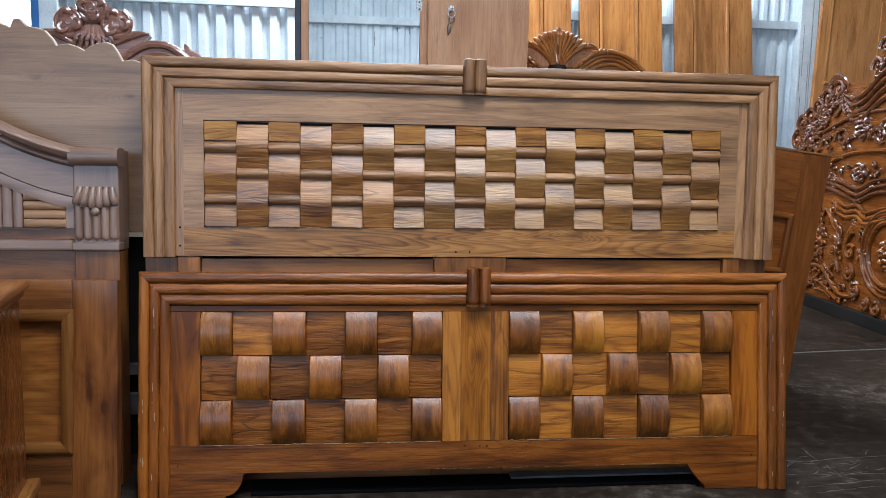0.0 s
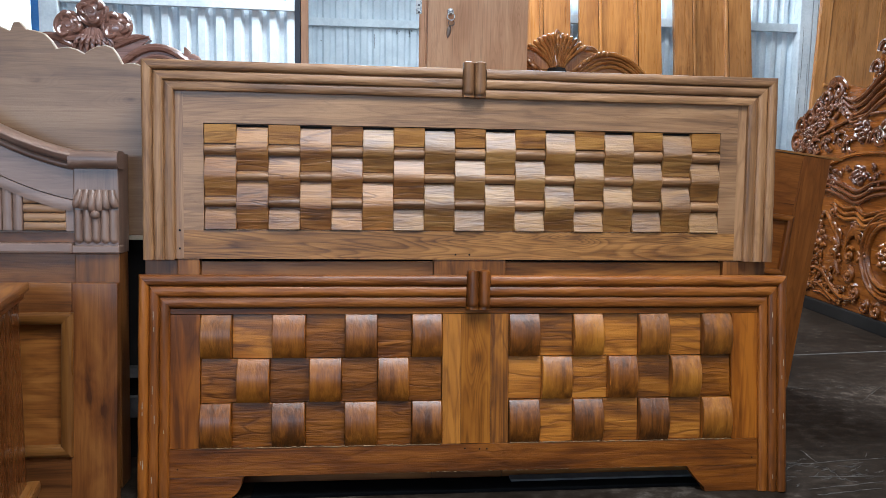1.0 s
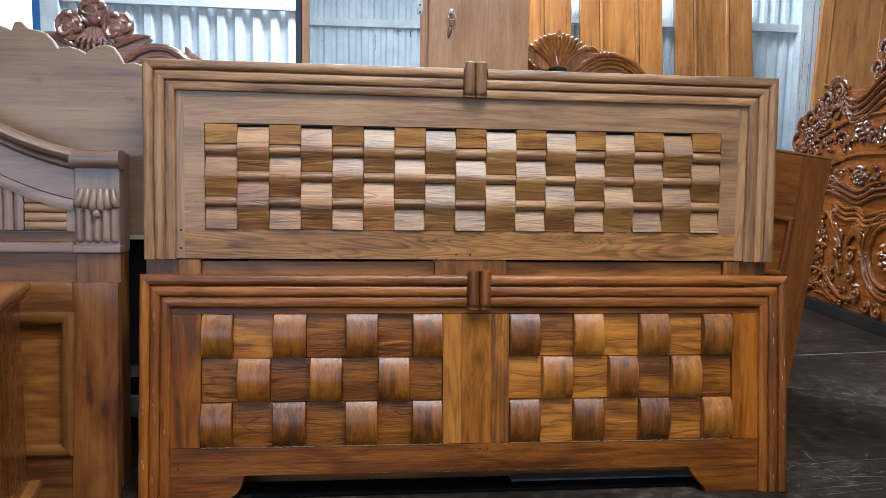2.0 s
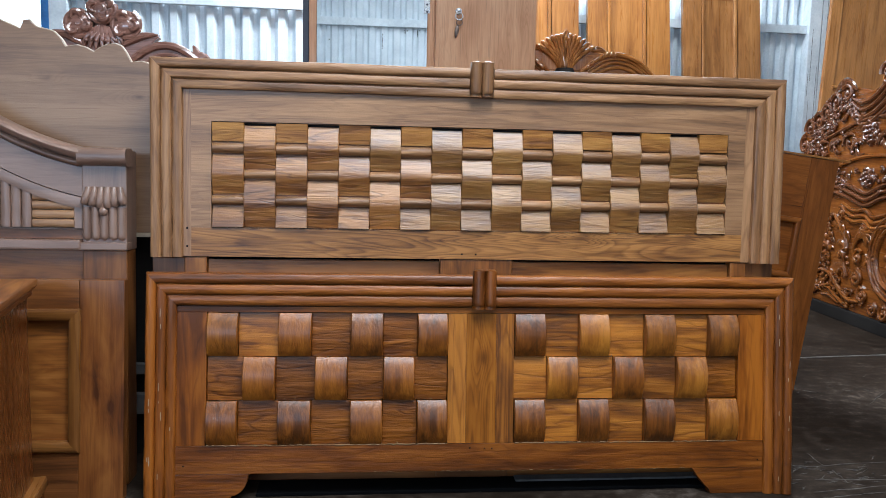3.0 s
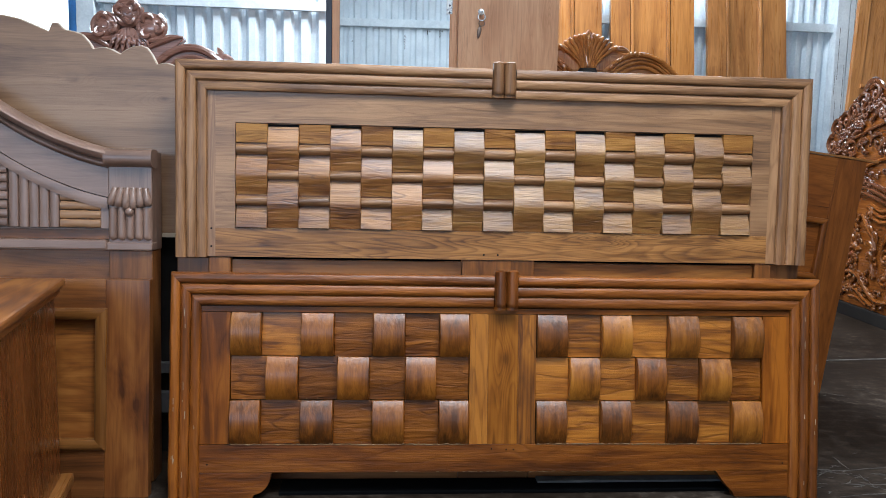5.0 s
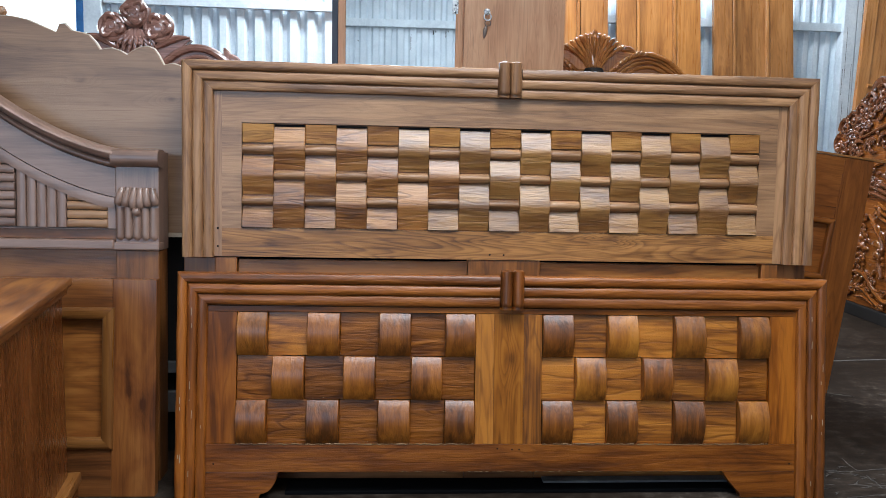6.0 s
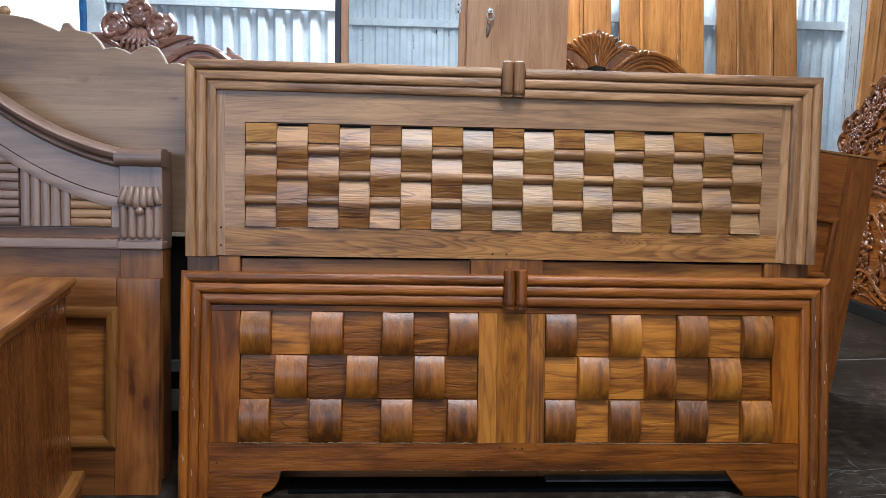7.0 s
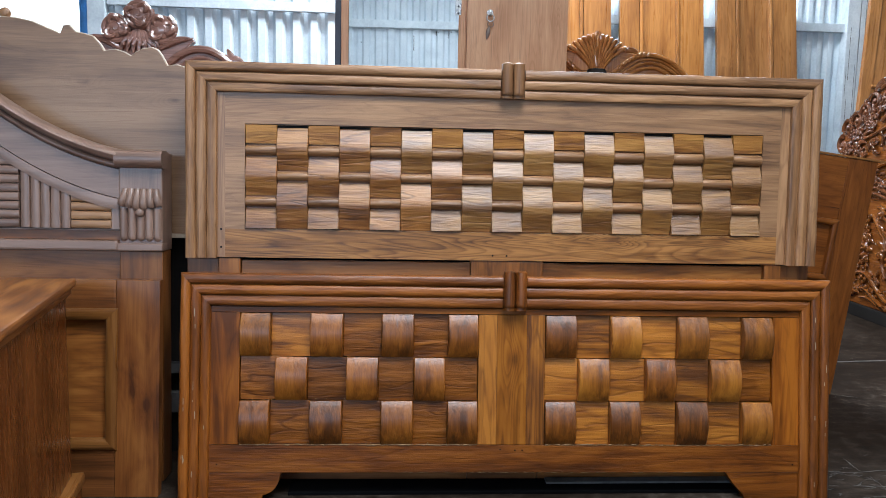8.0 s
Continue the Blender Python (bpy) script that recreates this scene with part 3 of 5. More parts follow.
setting("girt_front", box(-0.95, 4.6, -0.09, -0.034, 2.60, 2.70, 0.004), POSTWHITE, "pale painted girt across the front sheet wall", "girt", FRONT)

setting("joint", box(3.317, 3.321, -0.100, 0.02, 0, TOP, 0), BLACK_FILL, "dark open joint between the painted planks", "joint", RZ)
cracks = random.Random(13)
for k in range(7):
    x, z = cracks.choice((3.236, 3.252, 3.300, 3.345, 3.36)), cracks.uniform(0.9, 1.9)
    y = -0.1212 if x < 3.32 else -0.1172
    setting("crack", box(x - 0.0008, x + 0.0008, y, y + 0.004, z, z + cracks.uniform(0.10, 0.5), 0.0003), BLACK_FILL, "dark split in the painted post", "crack", RZ)
for x, z0, z1, w in ((0.157, 2.315, 2.514, 0.003), (0.458, 2.52, 2.58, 0.005), (0.489, 2.555, 2.57, 0.006), (0.625, 2.49, 2.58, 0.004), (0.656, 2.563, 2.58, 0.006), (-0.546, 2.404, 2.418, 0.006)):
    setting("stain", box(-x - w, -x + w, -0.0325, -0.0285, z0, z1, 0.0008), BLACK_FILL, "small dark mark on the sheet wall", "stain", FRONT)


def ceiling():
    """Roof lining with four openings for daylight."""
    bm = bmesh.new()
    holes = [(-0.8, 3.2, -2.2, -1.7), (-0.8, 2.3, 4.45, 5.05), (-0.5, 1.3, 0.65, 1.25), (-0.30, 1.70, -0.1, 0.4)]
    xs = sorted({-4.8, 4.5, *(h[0] for h in holes), *(h[1] for h in holes)})
    ys = sorted({-3.4, 6.3, *(h[2] for h in holes), *(h[3] for h in holes)})
    for x0, x1 in zip(xs, xs[1:]):
        for y0, y1 in zip(ys, ys[1:]):
            if not any(h[0] <= x0 and x1 <= h[1] and h[2] <= y0 and y1 <= h[3] for h in holes):
                box(x0, x1, y0, y1, TOP, TOP + 0.06, 0, bm)
    return bm


setting("ceiling", ceiling(), ROOF, "grey sheet roof with four roof lights", "ceiling")

win = thing("window_1", RZ, "blue-framed window opening, bright with daylight outside", "window")
win["kind"] = "structure"
for x0, x1, z0, z1 in ((-2.160, -2.098, 1.15, 2.55), (-3.6, -3.56, 1.15, 2.55), (-3.56, -2.160, 1.15, 1.20), (-3.56, -2.160, 2.50, 2.55), (-2.88, -2.85, 1.20, 2.50)):
    part("window_frame", box(x0, x1, -0.05, 0.03, z0, z1, 0.003), BLUE, win, "blue painted frame bar")
tagged(new("backdrop", mesh_of("backdrop", box(-9, -0.5, 9.0, 9.05, -1, 8, 0), DAY)), "bright overcast daylight outside the window", "backdrop", kind="structure")

# ---- the woven bed: headboard and footboard ----


def corner_moulding(root, left, right, v0, v1, bands, gap0, gap1, grain, deep=1.0, drop=0.0, rise=0.4):
    """Three rods round the top and both sides, mitred at the corners; the top ones are deep times as wide, fall by drop towards the end, and are parted by the middle cap."""
    for a, b, proud in bands:
        prof, n = half_round(8, proud, 0.012, rise), b - a
        top, m = v1 - a * deep, n * deep
        mid0, mid1 = top - drop * (gap0 - left) / (right - left), top - drop * (gap1 - left) / (right - left)
        part("side_rod", mould((left + a, v0), (left + a, top), (1, 0), n, prof, 0, deep), grain["z"], root, smooth=True)
        part("side_rod", mould((right - a, v0), (right - a, top - drop), (-1, 0), n, prof, 0, deep), grain["z"], root, smooth=True)
        part("top_rod", mould((left + a, top), (gap0, mid0), (0, -1), m, prof, 1 / deep, 0), grain["x"], root, smooth=True)
        part("top_rod", mould((right - a, top - drop), (gap1, mid1), (0, -1), m, prof, 1 / deep, 0), grain["x"], root, smooth=True)


def cap(root, x0, x1, v0, v1, proud, grain, dome=0.86):
    """The clasp at the middle of the top: a block with two upright half-round staves."""
    c = part("middle_cap", box(x0 + 0.006, x1 - 0.006, -0.012, 0.04, v0 - 0.004, v1 - 0.012, 0.003), grain["z"], root, "upright clasp block at the middle of the top rail")
    mid, r = (x0 + x1) / 2, (x1 - x0) / 4
    for x in (x0 + r, x1 - r):
        h = v1 - v0
        bm = bmesh.new()
        tube(bm, [(x, -proud * 0.55, v0 + h * k / 24) for k in range(25)], lambda k: r * min(1.0, 0.86 + 2.5 * k, math.sqrt(max(0.02, 1 - max(0.0, (k - dome) / (1.01 - dome)) ** 2))), 14, proud * 0.45 / r)
        part("cap_stave", bm, grain["z"], c, smooth=True)
        bm = bmesh.new()
        tube(bm, [(x, -proud * 0.40, v0 - 0.008 + 0.0085 * k / 3) for k in range(4)], lambda k: r * 1.08, 14, proud * 0.40 / r)
        part("cap_end", bm, grain["z"], c, smooth=True)


W = 1.806
head = thing("woven_headboard", pose(-0.600, 2.211, 0, -3.0, 0, 0), "tall teak headboard with a basket-weave panel, leaning behind its footboard", "headboard")
corner_moulding(head, 0.010, W - 0.006, 0.640, 1.180, [(0.0, 0.028, 0.030), (0.028, 0.056, 0.025), (0.056, 0.083, 0.019)], 0.877, 0.945, GREY_ROD, 0.97, 0.006, 0.28)
part("back_board", box(0.014, W - 0.011, 0.012, 0.034, 0.640, 1.171, 0), BROWN["x"], head)
# unseen posts, added to keep light out of the gap beside the headboard
for a, b in ((0.016, 0.080), (W - 0.080, W - 0.013)):
    part("bed_post", box(a, b, 0.0342, 0.088, 0.0, 1.165, 0.002), BROWN["z"], head, "unseen square post added behind the side rods to block light")
cap(head, 0.878, 0.944, 1.105, 1.196, 0.040, CAP_WOOD, 0.95)
for a, b in ((0.093, 0.115), (W - 0.115, W - 0.0895)):
    part("stile", box(a, b, -0.0055, 0.012, 0.642, 1.0985, 0.0002), GREY["z"], head)
part("top_rail", box(0.115, W - 0.115, -0.006, 0.012, 1.0135, 1.0985, 0.0002), GREY["x"], head)
part("bottom_rail", box(0.115, W - 0.115, -0.006, 0.012, 0.642, 0.7215, 0.0002), KNOT_RAIL, head)
part("end_panel", box(0.115, 0.1690, -0.0058, 0.012, 0.7215, 1.0135, 0.0001), GREY["x"], head)
part("end_panel", box(1.6395, W - 0.115, -0.0058, 0.012, 0.7215, 1.0135, 0.0001), GREY["x"], head)
# lower part, mostly behind the footboard
for a, b in ((0.006, 0.095), (W - 0.095, W - 0.006)):
    part("foot_post", box(a, b, 0.012, 0.034, 0.0, 0.638, 0.003), BROWN["z"], head)
for a, b in ((0.096, 0.156), (W - 0.144, W - 0.096)):
    part("leg", box(a, b, -0.002, 0.034, 0.0, 0.640, 0.003), TEAK["z"], head)
part("middle_stile", box(0.806, 1.012, -0.002, 0.034, 0.140, 0.640, 0.003), TEAK["z"], head)
part("lower_panel", box(0.806, 1.012, 0.012, 0.030, 0.001, 0.1395, 0.002), BROWN["x"], head)
for a, b in ((0.157, 0.805), (1.013, W - 0.145)):
    part("lower_panel", box(a, b, 0.012, 0.030, 0.001, 0.633, 0.002), BROWN["x"] if a < 0.5 else TEAK["x"], head)
    # black strip paints the slot's shade over the lit boards behind
    part("panel_slot_shade", box(a, b, 0.028, 0.033, 0.6335, 0.6395, 0), GAP_SHADE, head, "black strip standing in for shade above the lower panel")

COLS = 17
U0, U1, V0, V1 = 0.1705, 1.6385, 0.7235, 1.0115
cw = (U1 - U0) / COLS
# column and row of blocks whose colour carries the painted sheen
sheen_at = {(7, 0), (8, 1), (9, 0), (9, 1), (10, 1), (11, 0), (13, 0), (7, 2), (8, 3), (9, 2), (10, 3), (11, 2), (13, 2), (12, 3), (6, 3), (15, 0), (12, 1), (5, 0), (14, 1), (15, 2), (14, 3), (16, 3), (16, 1)}
SHAPES = {}


def shaped(key, make, mat):
    """One mesh for all pieces of a size and wood."""
    if (key, mat.name) not in SHAPES:
        SHAPES[key, mat.name] = mesh_of("weave_piece", make(), mat, True)
    return SHAPES[key, mat.name]


def tent(k):
    """Two flat slopes that meet in a soft ridge."""
    return 1.06 - 0.98 * math.sqrt((2 * k - 1.04) ** 2 + 0.012) / 1.03


def upper_slope(k):
    return 0.12 + 0.88 * (1 - k) ** 0.9


def lower_slope(k):
    return 0.62 + 0.16 * k


part("weave_backing", box(U0, U1, 0.0105, 0.0118, V0, 1.0030, 0), BROWN["x"], head)
# shade of the gap under the rail, painted as a black strip
part("weave_slot_shade", box(U0, U1, 0.0105, 0.0118, 1.0032, V1, 0), BLACK_FILL, head, "black strip painted as shade under the top rail")
for c in range(COLS):
    x = U0 + cw * (c + 0.5)
    ww = round((cw - (0.0006 if c % 2 else 0.0002)), 4)
    if c % 2:
        blocks, rods = [(0.8865, 1.0045, 0.0245, tent, 0), (0.7240, 0.8555, 0.0245, tent, 2)], [(0.856, 0.886)]
    else:
        blocks, rods = [(0.9595, 1.011, 0.0175, lower_slope, 0), (0.8155, 0.9235, 0.0235, tent, 1), (0.7245, 0.7815, 0.019, upper_slope, 3)], [(0.925, 0.958), (0.783, 0.814)]
    for a, b, bulge, form, row in blocks:
        mat = ROUGH_LIT["x"] if form is lower_slope else SHEENED["x"] if (c, row) in sheen_at else ROUGH["x"]
        me = shaped(("block", ww, round(b - a, 4), bulge), lambda: barrel(ww, b - a, bulge, 0.011, 14, chamfer=0.0012, crease=form), mat)
        ob = put("weave_block", me, head, (x, 0.007 + rnd.uniform(-0.001, 0.001), (a + b) / 2))
        ob.rotation_euler = (rnd.uniform(-0.02, 0.02), rnd.uniform(-0.008, 0.008), 0)
    for a, b in rods:
        me = shaped(("rod", ww, round(b - a, 4)), lambda: barrel(ww, b - a - 0.004, 0.014, 0.011, 8, 0.6, 0.001), GREY_ROD["x"])
        put("weave_rod", me, head, (x, 0.003, (a + b) / 2))

foot = thing("woven_footboard", pose(-0.598, 2.091, 0, -7.0, 0, 0), "low teak footboard with raised basket-weave blocks, leaning on its headboard", "footboard")
FW = 1.808
corner_moulding(foot, 0.016, FW - 0.004, 0.0, 0.613, [(0.0, 0.026, 0.030), (0.026, 0.052, 0.025), (0.052, 0.078, 0.019)], 0.884, 0.950, OILED_ROD, 1.13)
part("back_board", box(0.10, FW - 0.10, 0.022, 0.036, 0.075, 0.60, 0), OILED_DARK["x"], foot)
for a, b in ((0.020, 0.10), (FW - 0.10, FW - 0.008)):
    part("post_core", box(a, b, 0.0125, 0.042, 0.0, 0.608, 0.002), OILED_DARK["z"], foot)
part("top_core", box(0.1005, FW - 0.1005, 0.0125, 0.0215, 0.524, 0.606, 0), OILED_DARK["x"], foot)
cap(foot, 0.885, 0.950, 0.527, 0.628, 0.045, OILED_ROD, 0.97)
part("under_rail", box(0.092, FW - 0.0825, -0.006, 0.012, 0.507, 0.522), OILED["x"], foot)
for a, b in ((0.092, 0.1715), (1.6495, FW - 0.0825)):
    part("stile", box(a, b, -0.005, 0.0215, 0.149, 0.506), OILED["z"], foot)
part("middle_stile", box(0.8715, 0.9545, -0.005, 0.0215, 0.149, 0.506), KNOT_STILE, foot, "pale middle board with a knot")
part("stile_strip", box(0.821, 0.8713, -0.0048, 0.0215, 0.149, 0.506, 0.0004), OILED_GOLD["z"], foot)
part("stile_strip", box(0.9547, 1.0045, -0.0052, 0.0215, 0.149, 0.506, 0.0004), OILED_GOLD["z"], foot)
part("bottom_rail", box(0.092, FW - 0.0825, -0.007, 0.0215, 0.073, 0.148), OILED_DARK["x"], foot)


def bracket(sign, x0, x1, cut):
    """A foot cut back below the rail: rounded (cut 0) to nearly straight (cut 1)."""
    pts = [(x0, 0.0), (x0, 0.0725), (x1, 0.0725)]
    for k in range(9):
        a, g = math.pi / 2 * k / 8, k / 8
        pts.append((x1 - sign * (0.006 + 0.045 * ((1 - cut) * (1 - math.cos(a)) + cut * g)), 0.066 - 0.054 * ((1 - cut) * math.sin(a) + cut * g)))
    pts.append((x1 - sign * 0.055, 0.0))
    return outline(pts, -0.006, 0.0215, 0.0015)


part("bracket_foot", bracket(1, 0.092, 0.291, 0.1), OILED_DARK["x"], foot, "curved bracket foot")
part("bracket_foot", bracket(-1, FW - 0.0825, 1.517, 0.85), OILED_DARK["x"], foot, "curved bracket foot")


def bent(k):
    """A strip that steps out at both edges and bows between them."""
    return 0.22 + 0.78 * math.sin(math.pi * (0.02 + 0.96 * k)) ** 0.7


raised = [[(0.173, 0.254), (0.361, 0.449), (0.555, 0.642), (0.737, 0.819)], [(0.268, 0.354), (0.460, 0.546), (0.644, 0.728)]]
raised_right = [[(1.006, 1.092), (1.188, 1.273), (1.377, 1.463), (1.562, 1.647)], [(1.099, 1.184), (1.288, 1.371), (1.470, 1.556)]]
golden = {(False, 0, 0), (True, 0, 1), (True, 0, 2), (True, 0, 3), (True, 1, 0), (True, 1, 2), (True, 2, 3)}
for sets, u0, u1 in ((raised, 0.1725, 0.820), (raised_right, 1.0055, 1.6485)):
    for row, (a, b) in enumerate(((0.388, 0.505), (0.269, 0.386), (0.149, 0.267))):
        spans = sets[row % 2]
        edges = [u0] + [e for s in spans for e in s] + [u1]
        for k, (x0, x1) in enumerate(zip(edges[::2], edges[1::2])):
            if x1 - x0 > 0.004:
                me = shaped(("flat", round(x1 - x0, 3), a), lambda: barrel(x1 - x0 - 0.001, b - a, 0.004, 0.014, 8, 0.5, 0.001), OILED_ROUGH["x"] if rnd.random() < (0.93 if u0 < 0.5 else 0.25) else OILED_GOLD["x"])
                put("weave_slat", me, foot, ((x0 + x1) / 2, 0.0075 + rnd.uniform(-0.001, 0.001), (a + b) / 2))
        for k, (x0, x1) in enumerate(spans):
            wd = GOLD_BLOCK["z"] if (u0 > 0.5, row, k) in golden else OILED_BLOCK["z"]
            me = shaped(("raised", round(x1 - x0, 3), a), lambda: barrel(x1 - x0, b - a, 0.029, 0.016, 16, 0.80, 0.002, crease=bent), wd)
            ob = put("weave_block", me, foot, ((x0 + x1) / 2, 0.005, (a + b) / 2))
            ob.rotation_euler = (0, rnd.uniform(-0.012, 0.012), 0)

glue = random.Random(5)
for root, x0, x1, z, y, thick in ((foot, 0.175, 0.818, 0.1485, -0.0075, 0.0017), (foot, 1.007, 1.647, 0.1485, -0.0075, 0.0017), (foot, 0.60, 1.50, 0.0735, -0.0062, 0.0012), (head, 0.172, 0.62, 0.7222, -0.0065, 0.0009), (head, 0.95, 1.50, 0.7222, -0.0065, 0.0009)):
    bm, n = bmesh.new(), int((x1 - x0) / 0.008)
    tube(bm, [(x0 + (x1 - x0) * k / n, y, z + glue.uniform(-0.001, 0.0012)) for k in range(n + 1)], lambda s: thick * glue.uniform(0.25, 1.2), 5)
    part("glue_line", bm, GLUE, root, "pale uneven line of dried glue")

for x, z in ((0.884, 0.136), (0.925, 0.134), (0.945, 0.134), (0.915, 0.014)):
    part("nail_hole", box(x - 0.002, x + 0.002, -0.0078, -0.004, z - 0.002, z + 0.002, 0.0008), BLACK_FILL, foot)
for x, z in ((0.115, 0.095), (1.71, 0.094), (0.118, 0.60)):
    part("nail_hole", box(x - 0.002, x + 0.002, -0.0078, -0.004, z - 0.002, z + 0.002, 0.0008), BLACK_FILL, foot)
for x, z in ((0.866, 0.656), (0.906, 0.656), (0.104, 0.67), (0.104, 0.72)):
    part("nail_hole", box(x - 0.0025, x + 0.0025, -0.0072, -0.003, z - 0.0025, z + 0.0025, 0.0008), BLACK_FILL, head)
spots = random.Random(37)
for k in range(34):
    x = spots.choice((spots.uniform(0.18, 0.81), spots.uniform(1.01, 1.64)))
    z = spots.choice((0.1505, 0.268, 0.387)) + spots.uniform(-0.001, 0.006)
    bm = bead(bmesh.new(), x, -0.0005 - 0.002 * spots.random(), z, spots.uniform(0.0008, 0.0020), 0.8)
    part("glue_spot", bm, GLUE, foot, "pale spot of dried glue")
chips = random.Random(21)
for k in range(24):
    x, y = chips.choice(((0.029, -0.0302), (0.055, -0.0252), (0.081, -0.0192), (FW - 0.017, -0.0302), (FW - 0.043, -0.0252)))
    z, x = chips.uniform(0.03, 0.50), x + chips.uniform(-0.004, 0.004)
    part("worn_chip", box(x - 0.0007, x + 0.0007, y, y + 0.006, z, z + chips.uniform(0.004, 0.022), 0.0002), RAW, foot, "pale worn chip")

# ---- the arched bed: headboard and footboard ----
arch = thing("arched_headboard", pose(-0.657, 2.215, 0, -3.0, 0, 0), "brown teak headboard with an arched top, ribbed frieze and fluted posts", "headboard")
AW = 1.80


def swell(s):
    """Height of the arch at a distance from the post, up to the middle."""
    s = min(s, AW - 0.236 - s)
    if s < 0.326:
        return 0.935 + 0.20 * s + 0.75 * s * s
    d = s - 0.326
    return 1.080 + 0.689 * d - 0.689 * d * d / 0.912


def arch_band(drop0, drop1, y0, y1, crown=0.0):
    """A band that follows the arch, between two drops below its top edge; crown rounds it forwards."""
    bm = bmesh.new()
    prof = [(0.0, y1), (0.0, y0)] + [(k / 8, y0 - crown * math.sin(math.pi * k / 8)) for k in range(1, 8)] + [(1.0, y0), (1.0, y1)]
    rings = []
    for i in range(61):
        s = (AW - 0.236) * i / 60
        rings.append([bm.verts.new((-0.118 - s, y, swell(s) - drop0 - (drop1 - drop0) * a)) for a, y in prof])
    n = len(prof)
    for r, q in zip(rings, rings[1:]):
        for j in range(n):
            bm.faces.new((r[j], r[(j + 1) % n], q[(j + 1) % n], q[j]))
    bm.faces.new(rings[0]), bm.faces.new(rings[-1][::-1])
    return bm


part("arch_moulding", arch_band(0.0, 0.034, -0.012, 0.03, 0.022), HAZE_GREY["x"], arch, smooth=True)
part("arch_fillet", arch_band(0.0345, 0.0545, -0.006, 0.03, 0.010), HAZE_GREY["x"], arch, smooth=True)
part("arch_panel", arch_band(0.0555, 0.1345, -0.0072, 0.03), HAZE_GREY["x"], arch)
part("arch_band", arch_band(0.137, 0.168, -0.0095, 0.03, 0.001), HAZE_GREY["x"], arch)
part("frieze_backing", outline([(-0.118, 0.714)] + [(-0.118 - (AW - 0.236) * i / 40, swell((AW - 0.236) * i / 40) - 0.1655) for i in range(41)] + [(-AW + 0.118, 0.714)], 0.012, 0.03), HAZE_GREY["x"], arch)
# recess shade deepened by a browner colour
part("frieze_rail", box(-AW + 0.119, -0.119, 0.008, 0.03, 0.684, 0.7095), BROWN["x"], arch, "recessed strip below the ribs, browned for its shade")
part("frieze_lip", box(-AW + 0.119, -0.119, 0.000, 0.03, 0.7097, 0.7138, 0.0015), HAZE_GREY["x"], arch)
part("shelf_moulding", box(-AW + 0.119, -0.119, -0.022, 0.03, 0.655, 0.6835, 0.006), HAZE_GREY["x"], arch)
# darker wood colour stands in for the footboard's shadow on this panel
part("lower_panel", box(-AW + 0.119, -0.119, 0.006, 0.03, 0.12, 0.6545), BROWN["x"], arch)
part("frieze_end", box(-0.142, -0.119, -0.003, 0.0118, 0.7140, 0.775), HAZE_GREY["z"], arch)
RIB = half_round(6, 0.008, 0.012)
s0 = 0.022
for g in range(11):
    width = 0.108 if g % 2 == 0 else 0.135
    s1 = min(s0 + width, AW - 0.236 - 0.02)
    if s1 - s0 < 0.03:
        break
    low = 0.716
    if g % 2 == 0:
        z = low
        while z + 0.006 < max(swell(s0), swell(s1)) - 0.165:
            near, far = s0, s1  # the rib ends where the arched band covers it
            while near < far and swell(near) - 0.160 < z + 0.010:
                near += 0.002
            while far > near and swell(far) - 0.160 < z + 0.010:
                far -= 0.002
            if far - near > 0.012:
                part("frieze_rib", mould((-0.118 - near, z), (-0.118 - far, z), (0, 1), 0.0232, RIB, 0, 0, 8), GREY["x"] if g == 0 else HAZE_GREY["x"], arch, smooth=True)
            z += 0.0243
    else:
        n = 5
        for k in range(n):
            a = s0 + (s1 - s0) * k / n
            top = max(swell(a), swell(a + 0.026)) - 0.160
            part("frieze_rib", mould((-0.118 - a, low), (-0.118 - a, top), (-1, 0), (s1 - s0) / n - 0.001, RIB, 0, 0, 8), HAZE_GREY["z"], arch, smooth=True)
    s0 = s1 + 0.003


